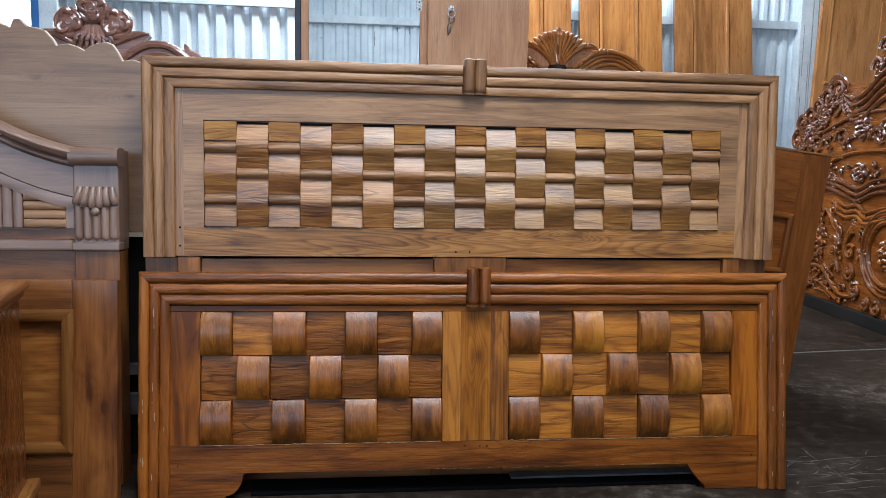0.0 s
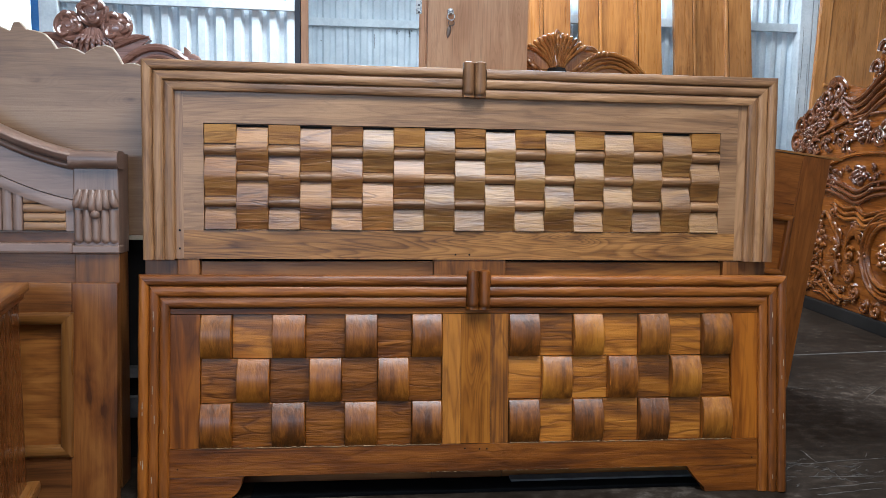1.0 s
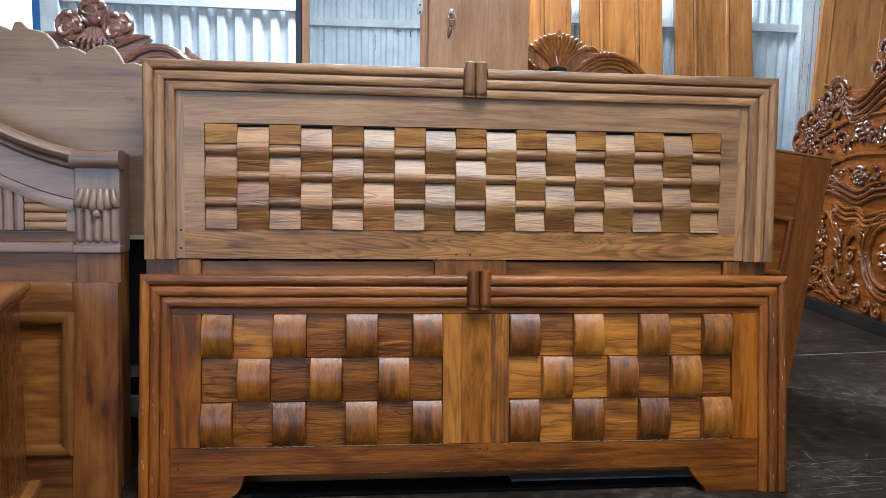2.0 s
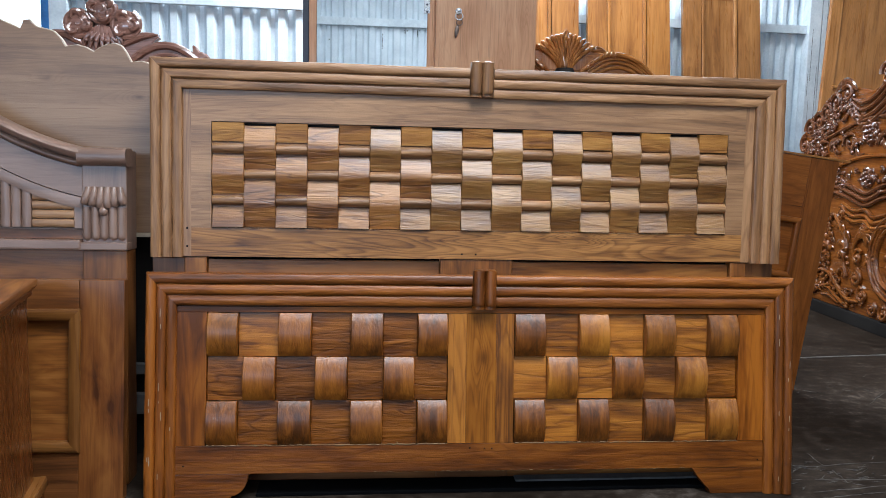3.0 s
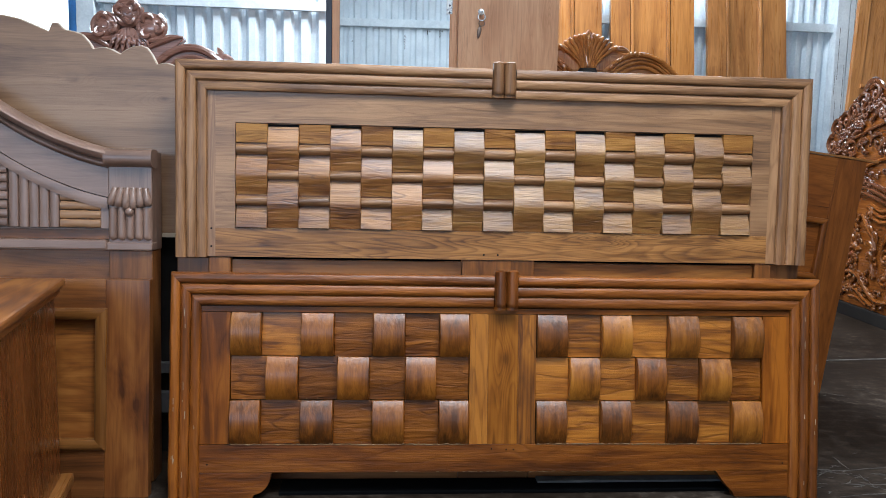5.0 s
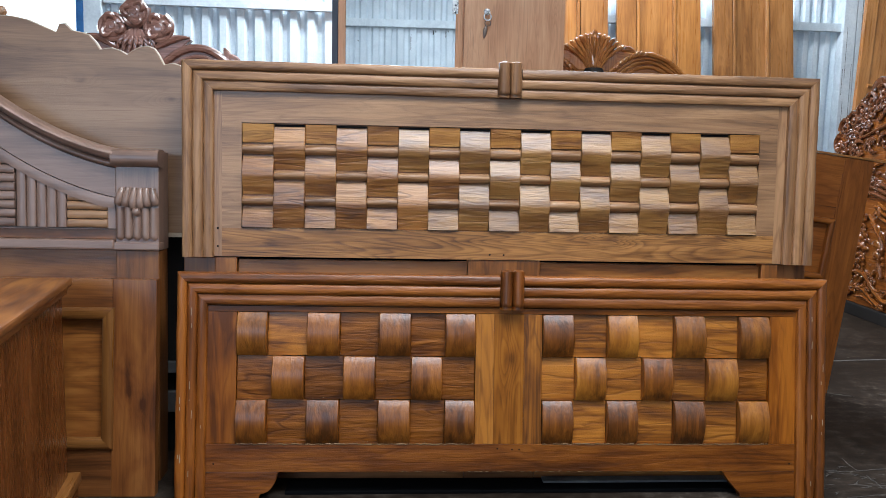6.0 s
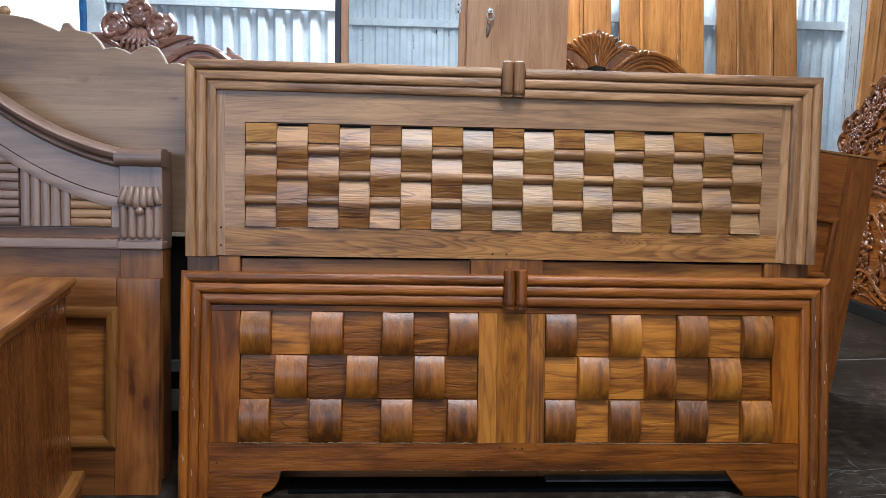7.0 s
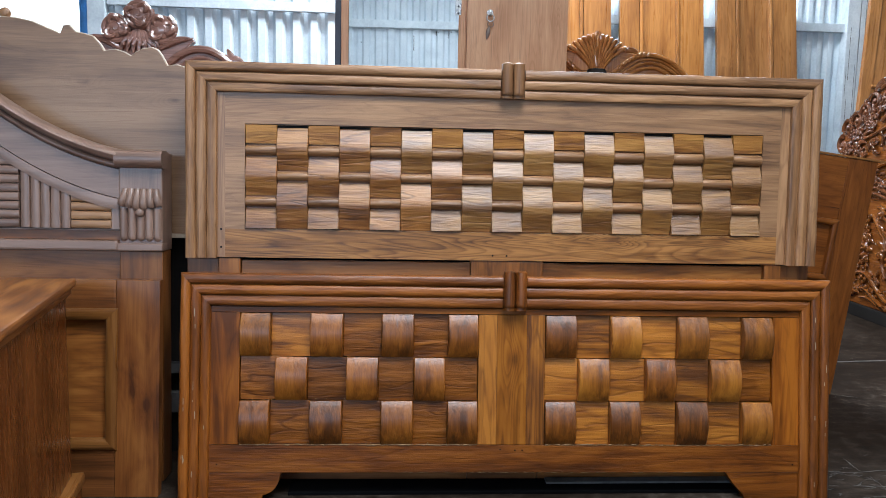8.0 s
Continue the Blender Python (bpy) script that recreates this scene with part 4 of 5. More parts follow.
def arch_post(x0):
    """A square post with a roll on top, a carved leaf, flutes and a band."""
    p = part("post", box(x0, x0 + 0.118, -0.008, 0.085, 0.6545, 0.930, 0.003), HAZE_GREY["z"], arch)
    part("post_foot", box(x0, x0 + 0.118, -0.007, 0.075, 0.0, 0.654, 0.003), BROWN["z"], arch)
    bm = mould((x0 - 0.006, 0.934), (x0 + 0.122, 0.934), (0, -1), 0.050, half_round(10, 0.034, 0.03), 0, 0, 8)
    part("roll_top", bm, HAZE_GREY["x"], p, smooth=True)
    bm = bmesh.new()
    mid = x0 + 0.059
    for k in (-2.5, -1.5, -0.5, 0.5, 1.5, 2.5):
        tube(bm, [(mid + (0.0165 + 0.0045 * g ** 1.6) * k, -0.009 - 0.009 * math.sin(2.4 * g), 0.828 - (0.060 - 0.0045 * abs(k)) * g) for g in (i / 12 for i in range(13))], lambda g: 0.0075 + 0.0035 * min(1.0, 1.5 * g) * math.sqrt(max(0.03, 1 - max(0.0, (g - 0.8) / 0.21) ** 2)), 10, 0.8)
    bead(bm, mid, -0.017, 0.761, 0.0125, 0.8)
    part("carved_leaf", bm, HAZE_GREY["z"], p, smooth=True)
    for k in range(5):
        bm = bmesh.new()
        xx = x0 + 0.0132 + 0.0229 * k
        tube(bm, [(xx, -0.008, 0.681 + 0.092 * i / 14) for i in range(15)], lambda q: 0.0122 * math.sqrt(max(0.05, 1 - max(0.0, 1 - q / 0.12) ** 2)), 10, 0.8)
        part("flute", bm, HAZE_GREY["z"], p, smooth=True)
    part("band", box(x0 - 0.003, x0 + 0.121, -0.020, 0.030, 0.655, 0.677, 0.004), HAZE_GREY["x"], p)


arch_post(-0.118)
arch_post(-AW)

panelled = thing("panelled_footboard", pose(-0.642, 2.105, 0, -6.0, 0, 0), "teak footboard with framed flat panels, leaning on the arched headboard", "footboard")
PH = 0.588
for a, b in ((-0.116, 0.0), (-AW, -AW + 0.116), (-0.96, -0.84)):
    part("stile", box(a, b, -0.003, 0.03, 0.0, PH, 0.002), KNOT_POST, panelled)
for a, b in ((-0.8395, -0.1165), (-AW + 0.1165, -0.9605)):
    part("top_rail", box(a, b, -0.002, 0.03, 0.50, PH, 0.002), BROWN["x"], panelled)
    part("bottom_rail", box(a, b, -0.002, 0.03, 0.0, 0.139, 0.002), BROWN["x"], panelled)
    part("panel", box(a, b, 0.010, 0.024, 0.14, 0.4995, 0), TEAK["x"], panelled)
    prof = half_round(7, 0.013, 0.009)
    for p0, p1, inward in (((a - 0.006, 0.5105), (b + 0.006, 0.5105), (0, -1)), ((a - 0.006, 0.128), (b + 0.006, 0.128), (0, 1)), ((a - 0.006, 0.128), (a - 0.006, 0.5105), (1, 0)), ((b + 0.006, 0.128), (b + 0.006, 0.5105), (-1, 0))):
        part("panel_moulding", mould(p0, p1, inward, 0.032, prof, 1, 1, 16), HONEY["x" if inward[0] == 0 else "z"], panelled, smooth=True)

# ---- nightstand in front of it ----
stand = thing("nightstand", pose(-0.822, 2.06, 0, 0, 0, 10.0), "reddish brown stained wooden nightstand with a moulded top", "nightstand")
ND, NW = 0.66, 0.50  # depth towards the camera, width
for k in range(5):
    y1 = -0.025 - (ND - 0.05) * k / 5
    part("side_board", box(-0.045, -0.022, y1 - (ND - 0.05) / 5 + 0.0006, y1, 0.06, 0.565, 0.001), STAND["z"], stand)
part("side_panel", box(-NW, -NW + 0.022, -ND + 0.025, -0.025, 0.06, 0.565), STAND["z"], stand)
part("back_panel", box(-NW + 0.022, -0.0455, -0.040, -0.026, 0.06, 0.565), STAND["z"], stand)
part("front_panel", box(-NW + 0.022, -0.0455, -ND + 0.026, -ND + 0.045, 0.06, 0.565), STAND["x"], stand)
part("top", box(-NW - 0.022, 0.0, -ND, 0.0, 0.585, 0.605, 0.006), TEAK["y"], stand)
part("top_moulding", box(-NW - 0.012, -0.010, -ND + 0.010, -0.010, 0.564, 0.584, 0.008), TEAK["y"], stand)
part("plinth", box(-NW - 0.006, -0.002, -ND + 0.012, -0.004, 0.0, 0.060, 0.003), STAND["y"], stand)
part("plinth_moulding", box(-NW - 0.012, 0.006, -ND + 0.006, 0.004, 0.060, 0.090, 0.010), HONEY["y"], stand, "paler rounded plinth moulding")

# ---- plain wavy-topped headboard behind ----
wavy = thing("wavy_headboard", pose(-1.19, 2.36, 0, -2.0, 0, 0), "plain unfinished teak headboard with a wavy cut top edge", "headboard")
edge = [(0.0, 1.304), (0.047, 1.304), (0.079, 1.303), (0.126, 1.294), (0.180, 1.272), (0.207, 1.261), (0.217, 1.285), (0.231, 1.287), (0.251, 1.267), (0.279, 1.262), (0.298, 1.256), (0.317, 1.236),
        (0.329, 1.215), (0.345, 1.219), (0.361, 1.221), (0.385, 1.214), (0.406, 1.203), (0.420, 1.214), (0.441, 1.225), (0.465, 1.229), (0.482, 1.222), (0.494, 1.206), (0.509, 1.177),
        (0.523, 1.180), (0.537, 1.181), (0.555, 1.176), (0.574, 1.168), (0.66, 1.14), (0.80, 1.10), (0.86, 1.02)]
shape = [(x, z) for x, z in edge] + [(0.86, 0.690), (-0.86, 0.690)] + [(-x, z) for x, z in edge[:0:-1]]
part("board", outline(shape, 0.0, 0.03, 0.0015), KNOT_WAVY, wavy)
bm = bmesh.new()
tube(bm, [(x, 0.012, z) for x, z in edge], lambda k: 0.0035, 6, 3.0)
tube(bm, [(-x, 0.012, z) for x, z in edge], lambda k: 0.0035, 6, 3.0)
part("raw_edge", bm, RAW, wavy, "pale freshly cut top edge")
bm = bmesh.new()
bead(bm, 0.050, 0.012, 1.317, 0.017)
part("finial", bm, GREY["z"], wavy, "round finial", True)
part("ledge", box(-0.86, 0.86, -0.012, 0.03, 0.678, 0.6895), RAW, wavy, "narrow pale lower edge")
for a, b in ((0.79, 0.86), (-0.86, -0.79)):
    part("leg", box(a, b, 0.001, 0.03, 0.0, 0.677), BROWN["z"], wavy)
# added panel; black stands in for the deep shade between the boards
part("lower_panel", box(-0.789, 0.789, 0.031, 0.038, 0.02, 0.677, 0), BLACK_FILL, wavy, "added black panel standing in for shade below the board")
part("lower_rail", box(-0.789, 0.789, 0.0, 0.03, 0.27, 0.30), SLATE, wavy, "dull grey lower rail")
part("lower_rail", box(-0.789, 0.789, 0.0, 0.03, 0.15, 0.21), SLATE, wavy, "dull grey lower rail")

# ---- dark varnished headboard with a flower crest ----
floral = thing("floral_headboard", pose(-0.935, 2.90, 0, -3.0, 0, 0), "red-brown varnished headboard with a carved flower crest, colour paled for window haze", "headboard")
top = [(0.0, 1.405), (0.05, 1.385), (0.10, 1.35), (0.14, 1.325), (0.185, 1.338), (0.19, 1.325), (0.15, 1.29), (0.20, 1.302), (0.26, 1.292), (0.31, 1.262), (0.335, 1.243), (0.40, 1.21), (0.55, 1.15), (0.72, 1.10), (0.80, 1.02)]
part("board", outline(top + [(0.80, 0.0), (-0.80, 0.0)] + [(-x, z) for x, z in top[:0:-1]], 0.0, 0.035, 0.003), HAZY["x"], floral)
for sgn in (1, -1):
    bm = bmesh.new()
    tube(bm, [(sgn * x, -0.004, z) for x, _, z in bow(0.10, 1.24, 0.325, 1.245, 0.24)], lambda k: 0.014, 8)
    tube(bm, [(sgn * x, -0.002, z) for x, _, z in bow(0.13, 1.22, 0.30, 1.235, 0.22)], lambda k: 0.008, 8)
    tube(bm, [(sgn * x, -0.004, z) for x, _, z in bow(0.06, 1.285, 0.185, 1.332, 0.10)], tapered(0.015), 8)
    part("arc_moulding", bm, HAZY["x"], floral, smooth=True)
    bm = bmesh.new()
    leaf(bm, sgn * 0.318, 1.226, sgn * 0.308, 1.300, -0.12 * sgn, 0.016)
    leaf(bm, sgn * 0.312, 1.268, sgn * 0.372, 1.236, 0.10 * sgn, 0.017)
    part("leaf_tip", bm, HAZY["x"], floral, smooth=True)
for x, z, r in ((0.0, 1.412, 0.050), (-0.078, 1.362, 0.050), (0.080, 1.362, 0.052)):
    bm = bead(bmesh.new(), x, -0.004, z, r, 0.5)
    tube(bm, [(a, -0.024 + 0.5 * math.hypot(a - x, c - z) ** 2 / r, c) for a, _, c in scroll(x, z, r * 0.86, 1.9, 200 + 900 * x, 1 if x > 0 else -1, 0.0, 34, 0.12)], lambda k: 0.0085 * (1 - 0.35 * k), 8)
    tube(bm, [(a, -0.012, c) for a, _, c in scroll(x, z, r * 0.95, 0.9, 20 + 500 * x, -1, 0.0, 24, 0.85)], lambda k: 0.010, 8)
    for k in range(3):  # petals lapping over the coil
        a = k * 2.1 + 14 * x
        tube(bm, [(x + r * (0.30 + 0.5 * math.sin(g * math.pi)) * math.cos(a + 1.7 * g), -0.021 - 0.006 * math.sin(g * math.pi), z + r * (0.30 + 0.5 * math.sin(g * math.pi)) * math.sin(a + 1.7 * g)) for g in (i / 12 for i in range(13))], tapered(0.011), 8)
    part("rose", bm, HAZY["x"], floral, smooth=True)
bm = bmesh.new()
for k in range(-3, 4):
    leaf(bm, 0.008 * k, 1.368 - 0.006 * abs(k), 0.021 * k, 1.270 + 0.004 * abs(k), 0.03 * k, 0.011, -0.012)
    leaf(bm, 0.010 * k + 0.004, 1.330, 0.022 * k + 0.006, 1.296, 0.05 * k, 0.008, -0.020)
    bead(bm, 0.017 * k, -0.020, 1.318 - 0.014 * (k % 2), 0.007)
part("leaf_spray", bm, HAZY["z"], floral, smooth=True)

# ---- wardrobe with a mirror door ----
robe = thing("wardrobe", pose(0, 3.9, 0, 0, 0, 0), "light laminate two-door wardrobe with a mirror in one door", "wardrobe")
part("body", box(-0.300, 0.790, 0.022, 0.52, 0.0, 2.05, 0.003), LAMINATE["z"], robe)
part("edge_strip", box(-0.318, -0.2905, 0.001, 0.52, 0.0, 2.05, 0.002), DARKSTRIP, robe, "dark plastic edge strip")
door = part("mirror_door", box(-0.254, 0.269, 0.006, 0.018, 0.08, 2.0, 0), LAMINATE["z"], robe, "door with a tall mirror")
for a, b, c, d in ((-0.289, -0.2545, 0.06, 2.02), (0.2695, 0.301, 0.06, 2.02), (-0.2535, 0.2685, 0.06, 0.10), (-0.2535, 0.2685, 1.98, 2.02)):
    part("door_frame", box(a, b, 0.0, 0.020, c, d, 0.002), LAMINATE["z"], door, "brown door frame")
part("mirror", box(-0.253, 0.268, 0.001, 0.005, 0.101, 1.979, 0), MIRROR, door, "clear mirror reflecting the sheet wall")
lock = part("latch_plate", box(0.252, 0.280, -0.003, 0.0, 1.600, 1.70, 0.001), STEEL, door, "steel latch plate")
bm = bmesh.new()
for z in (1.607, 1.640, 1.672):
    bmesh.ops.create_cone(bm, cap_ends=True, segments=12, radius1=0.005, radius2=0.005, depth=0.004, matrix=Matrix.Translation((0.266, -0.003, z)) @ Matrix.Rotation(math.pi / 2, 4, "X"))
part("screw", bm, DARKSTRIP, lock)
plain = part("plain_door", box(0.309, 0.795, 0.0, 0.020, 0.06, 2.02, 0.002), LAMINATE["z"], robe, "plain door with a key in its lock")
bm = bmesh.new()
bmesh.ops.create_cone(bm, cap_ends=True, segments=20, radius1=0.017, radius2=0.014, depth=0.010, matrix=Matrix.Translation((0.417, -0.004, 1.615)) @ Matrix.Rotation(math.pi / 2, 4, "X"))
part("lock", bm, STEEL, plain, "round steel lock", True)
bm = box(0.410, 0.424, -0.032, -0.009, 1.609, 1.621, 0.002)
tube(bm, scroll(0.417, 1.588, 0.017, 1.0, 90, 1, -0.030, 20, 1.0), lambda k: 0.0035, 6)
part("key", bm, STEEL, plain, "steel key", True)
bm = bmesh.new()
tube(bm, scroll(0.420, 1.560, 0.014, 1.0, 90, 1, -0.020, 16, 1.0), lambda k: 0.002, 6)
leaf(bm, 0.414, 1.552, 0.404, 1.490, 0.0, 0.010, -0.010)
part("key_ring", bm, DULL, plain, "dull ring with a second key", True)

# ---- amber headboard with a shell crest ----
shell = thing("shell_headboard", pose(1.025, 4.20, 0, -2.0, 0, 0), "amber varnished headboard with a carved shell crest", "headboard")
top = [(0.0, 1.50), (0.10, 1.50), (0.15, 1.498), (0.20, 1.486), (0.26, 1.488), (0.32, 1.474), (0.38, 1.450), (0.44, 1.412), (0.49, 1.370), (0.60, 1.33), (0.78, 1.27), (0.84, 1.15)]
part("board", outline(top + [(0.84, 0.0), (-0.84, 0.0)] + [(-x, z) for x, z in top[:0:-1]], 0.0, 0.035, 0.003), AMBER["x"], shell)
fan = [(0.128 * math.cos(radians(q)), 1.395 + 0.172 * math.sin(radians(q)) ** 0.7) for q in range(0, 181, 10)]
part("shell_back", outline(fan, -0.010, 0.02, 0.002), AMBER["z"], shell, "fan-shaped ground between the ribs")


def round_end(r0, r1, end=0.94):
    """A rib that swells towards its rounded end."""
    return lambda k: (r0 + (r1 - r0) * k ** 0.7) * math.sqrt(max(0.01, 1 - max(0.0, (k - end) / (1.002 - end)) ** 2))


for k in range(-6, 7):
    if k:  # ribs rise from the narrow foot and bend outwards to their round ends
        u = k / 6
        pts = [(0.034 * u + 0.124 * u * g ** 1.5, -0.012 - 0.011 * math.sin(3 * g), 1.392 + (0.196 - 0.066 * u * u) * g ** 0.85) for g in (i / 36 for i in range(37))]
        part("shell_rib", tube(bmesh.new(), pts, round_end(0.0042, 0.0118, 0.92), 9), AMBER["z"], shell, smooth=True)
bm = bmesh.new()
for s in (1, -1):
    tube(bm, [(s * (0.002 + 0.019 * math.sin(math.pi * g ** 1.4)), -0.020, 1.415 + 0.183 * g) for g in (i / 20 for i in range(21))], lambda g: 0.008, 8)
tube(bm, [(0, -0.018, 1.50 + 0.062 * g) for g in (i / 12 for i in range(13))], tapered(0.010), 8)
part("middle_rib", bm, AMBER["z"], shell, "drop-shaped middle rib", True)
bm = bmesh.new()
bmesh.ops.create_cone(bm, cap_ends=True, segments=20, radius1=0.055, radius2=0.045, depth=0.02, matrix=Matrix.Translation((0, -0.010, 1.392)))
part("shell_foot", bm, BLACK_FILL, shell, "dark foot of the shell", True)
for sgn in (1, -1):
    bm = bmesh.new()
    for x0, lift, r, x1, dz in ((0.085, 0.26, 0.014, 0.485, -0.010), (0.120, 0.245, 0.006, 0.460, -0.012), (0.145, 0.225, 0.010, 0.440, -0.014), (0.185, 0.20, 0.011, 0.405, -0.016)):
        tube(bm, [(sgn * x, -0.006, z) for x, _, z in bow(x0, 1.395 + dz, x1, 1.385 + dz, lift)], lambda k, r=r: r * (0.8 + 0.2 * k), 8)
    part("arc_moulding", bm, AMBER["x"], shell, smooth=True)
    bm = bmesh.new()
    for k in range(8):
        q = k / 7
        x, z = 0.118 + 0.15 * q, 1.395 + 0.075 * math.sin(q * 1.9)
        leaf(bm, sgn * x, z, sgn * (x + 0.025), z + 0.022, 0.25 * sgn, 0.010, -0.016)
    leaf(bm, sgn * 0.135, 1.50, sgn * 0.225, 1.488, 0.15 * sgn, 0.017, -0.008)
    part("leaf_border", bm, AMBER["x"], shell, smooth=True)

# ---- door leaves leaning on the sheet wall ----


def door_leaf(x0, x1, y, left_stile, right_stile, label, lean=-9.5, mid=None, high=2.22, grain=HONEY, tip=0.0):
    w = x1 - x0
    d = thing("door_leaf", pose(x0, y, 0, lean, tip, 0), label, "door", "door leaves against the wall")
    part("stile", box(0, left_stile, 0, 0.04, 0, high, 0.002), grain["z"], d)
    part("stile", box(w - right_stile, w, 0, 0.04, 0, high, 0.002), grain["z"], d)
    rails = [(0.0, 0.22), (high - 0.065, high)] + ([mid] if mid else [(0.95, 1.10)])
    rails.sort()
    for a, b in rails:
        part("rail", box(left_stile + 0.0005, w - right_stile - 0.0005, 0.001, 0.039, a, b, 0.002), grain["x"], d)
    for (_, a), (b, _) in zip(rails, rails[1:]):
        p = part("panel", box(left_stile + 0.0005, w - right_stile - 0.0005, 0.006 if mid else 0.024, 0.034, a, b, 0), grain["z"], d)
        if mid:
            continue
        prof = half_round(6, 0.004, 0.0235)
        for p0, p1, inward in (((left_stile + 0.005, a), (left_stile + 0.005, b), (1, 0)), ((w - right_stile - 0.005, a), (w - right_stile - 0.005, b), (-1, 0)), ((left_stile, b - 0.005), (w - right_stile, b - 0.005), (0, -1)), ((left_stile, a + 0.005), (w - right_stile, a + 0.005), (0, 1))):
            part("bead", mould(p0, p1, inward, 0.022, prof, 1, 1, 6), grain["z" if inward[1] == 0 else "x"], p, smooth=True)
    if mid:
        part("ledge", mould((left_stile - 0.012, mid[1] + 0.004), (w - right_stile + 0.02, mid[1] + 0.004), (0, -1), 0.026, half_round(6, 0.018, 0.002), 0, 0, 6), grain["x"], d, "narrow rounded ledge over the middle rail", True)
    return d


door_leaf(0.962, 1.436, 5.27, 0.14, 0.19, "honey teak door leaf leaning beside the wardrobe")
door_leaf(1.498, 2.085, 5.26, 0.135, 0.165, "honey teak door leaf with a long flat panel")
door_leaf(2.190, 2.755, 5.28, 0.13, 0.165, "dull brown teak door leaf with a dusty top", grain=BROWN_HONEY)
door_leaf(3.133, 3.813, 5.48, 0.08, 0.23, "honey teak door leaf behind the carved headboard, colour lightened for missing light", lean=-3.0, mid=(1.34, 1.500), high=2.42, grain=LIT_HONEY, tip=4.0)

# ---- richly carved headboard beside the right wall ----
carved = thing("carved_headboard", pose(2.85, 4.85, 0, 0, 0, -92.0), "large glossy varnished headboard covered in deep scroll carving", "headboard")
CW = 1.70
half = [(-0.02, 0.20), (0.0, 0.45), (0.03, 0.66), (0.02, 0.82), (-0.06, 0.90), (-0.17, 0.95), (-0.25, 1.02), (-0.25, 1.10), (-0.20, 1.17), (-0.13, 1.24), (-0.04, 1.27), (0.05, 1.31), (0.13, 1.37), (0.26, 1.39), (0.40, 1.375), (0.50, 1.35),
        (0.57, 1.37), (0.60, 1.43), (0.62, 1.50), (0.68, 1.56), (0.75, 1.65), (0.85, 1.70)]
sil = [(0.0, 0.075)] + half + [(CW - x, z) for x, z in half[-2::-1]] + [(CW, 0.075)]
part("panel", outline(sil, 0.0, 0.04, 0.004), DEEP["x"], carved)
part("base_rail", box(-0.03, CW + 0.03, -0.02, 0.05, 0.0, 0.074, 0.004), BLACK_FILL, carved, "blackened base rail on the floor")


def carve(name, make, wood_kind, parent=carved):
    """One carved motif, and the same for the other half of the board."""
    for flip in (False, True):
        bm = bmesh.new()
        make(bm)
        if flip:
            for v in bm.verts:
                v.co.x = CW - v.co.x
        part(name, bm, wood_kind, parent, smooth=True)


def volute(x, z, r, start, turn, thick=0.013, turns=1.5, kind=DEEP["x"]):
    def make(bm):
        tube(bm, scroll(x, z, r, turns, start, turn, -0.010), lambda k: thick * (1 - 0.5 * k), 8)
    carve("volute", make, kind)
    carve("bead", lambda bm: bead(bm, x, -0.016, z, r * 0.3), kind)


def band(points, thick, kind=DEEP["x"], name="carved_band"):
    """A carved line through a few places, smoothed."""
    pts = []
    ext = [points[0]] + points + [points[-1]]
    for i in range(1, len(ext) - 2):
        (ax, az), (bx, bz), (cx, cz), (dx, dz) = ext[i - 1:i + 3]
        for q in range(8):
            t = q / 8
            f = [-0.5 * t + t * t - 0.5 * t ** 3, 1 - 2.5 * t * t + 1.5 * t ** 3, 0.5 * t + 2 * t * t - 1.5 * t ** 3, -0.5 * t * t + 0.5 * t ** 3]
            pts.append((f[0] * ax + f[1] * bx + f[2] * cx + f[3] * dx, -0.006, f[0] * az + f[1] * bz + f[2] * cz + f[3] * dz))
    pts.append((points[-1][0], -0.006, points[-1][1]))
    carve(name, lambda bm: tube(bm, pts, lambda k: thick * (0.75 + 0.25 * math.sin(math.pi * k)), 8), kind)


def frond(x0, z0, x1, z1, lift, r=0.014, kind=DEEP["x"]):
    carve("leaf", lambda bm: leaf(bm, x0, z0, x1, z1, lift, r, -0.010), kind)


def beads(x, z, n, spread, kind=DEEP["x"]):
    r2 = random.Random(int(x * 1000 + z * 77))
    for _ in range(n):
        bx, bz, br = x + r2.uniform(-1, 1) * spread, z + r2.uniform(-1, 1) * spread * 0.7, r2.uniform(0.009, 0.015)
        carve("bead", lambda bm: bead(bm, bx, -0.014, bz, br), kind)


def flower(x, z, r, kind=DEEP["x"], petals=6):
    carve("rosette", lambda bm: rosette(bm, x, -0.006, z, r, petals, z * 5), kind)


DK = VARNISH["x"]
# ear, crest scrolls and the curling bands beneath the crest
for x, z, r, st, d in ((-0.19, 1.05, 0.060, 100, 1), (-0.13, 1.16, 0.065, 200, -1), (-0.03, 1.20, 0.060, 160, -1), (0.06, 1.25, 0.060, 190, -1), (0.15, 1.31, 0.055, 170, -1), (0.27, 1.35, 0.060, 150, -1), (0.64, 1.45, 0.055, 200, -1), (0.70, 1.55, 0.055, 190, -1), (0.80, 1.64, 0.055, 170, -1)):
    volute(x, z, r, st, d, 0.017, 1.4, DK)
    beads(x + 0.02, z - 0.05, 3, 0.05, DK)
frond(-0.22, 1.00, -0.06, 0.92, -0.2, 0.024, DK)
flower(-0.06, 1.10, 0.055, DK)
flower(0.10, 1.17, 0.050, DK)
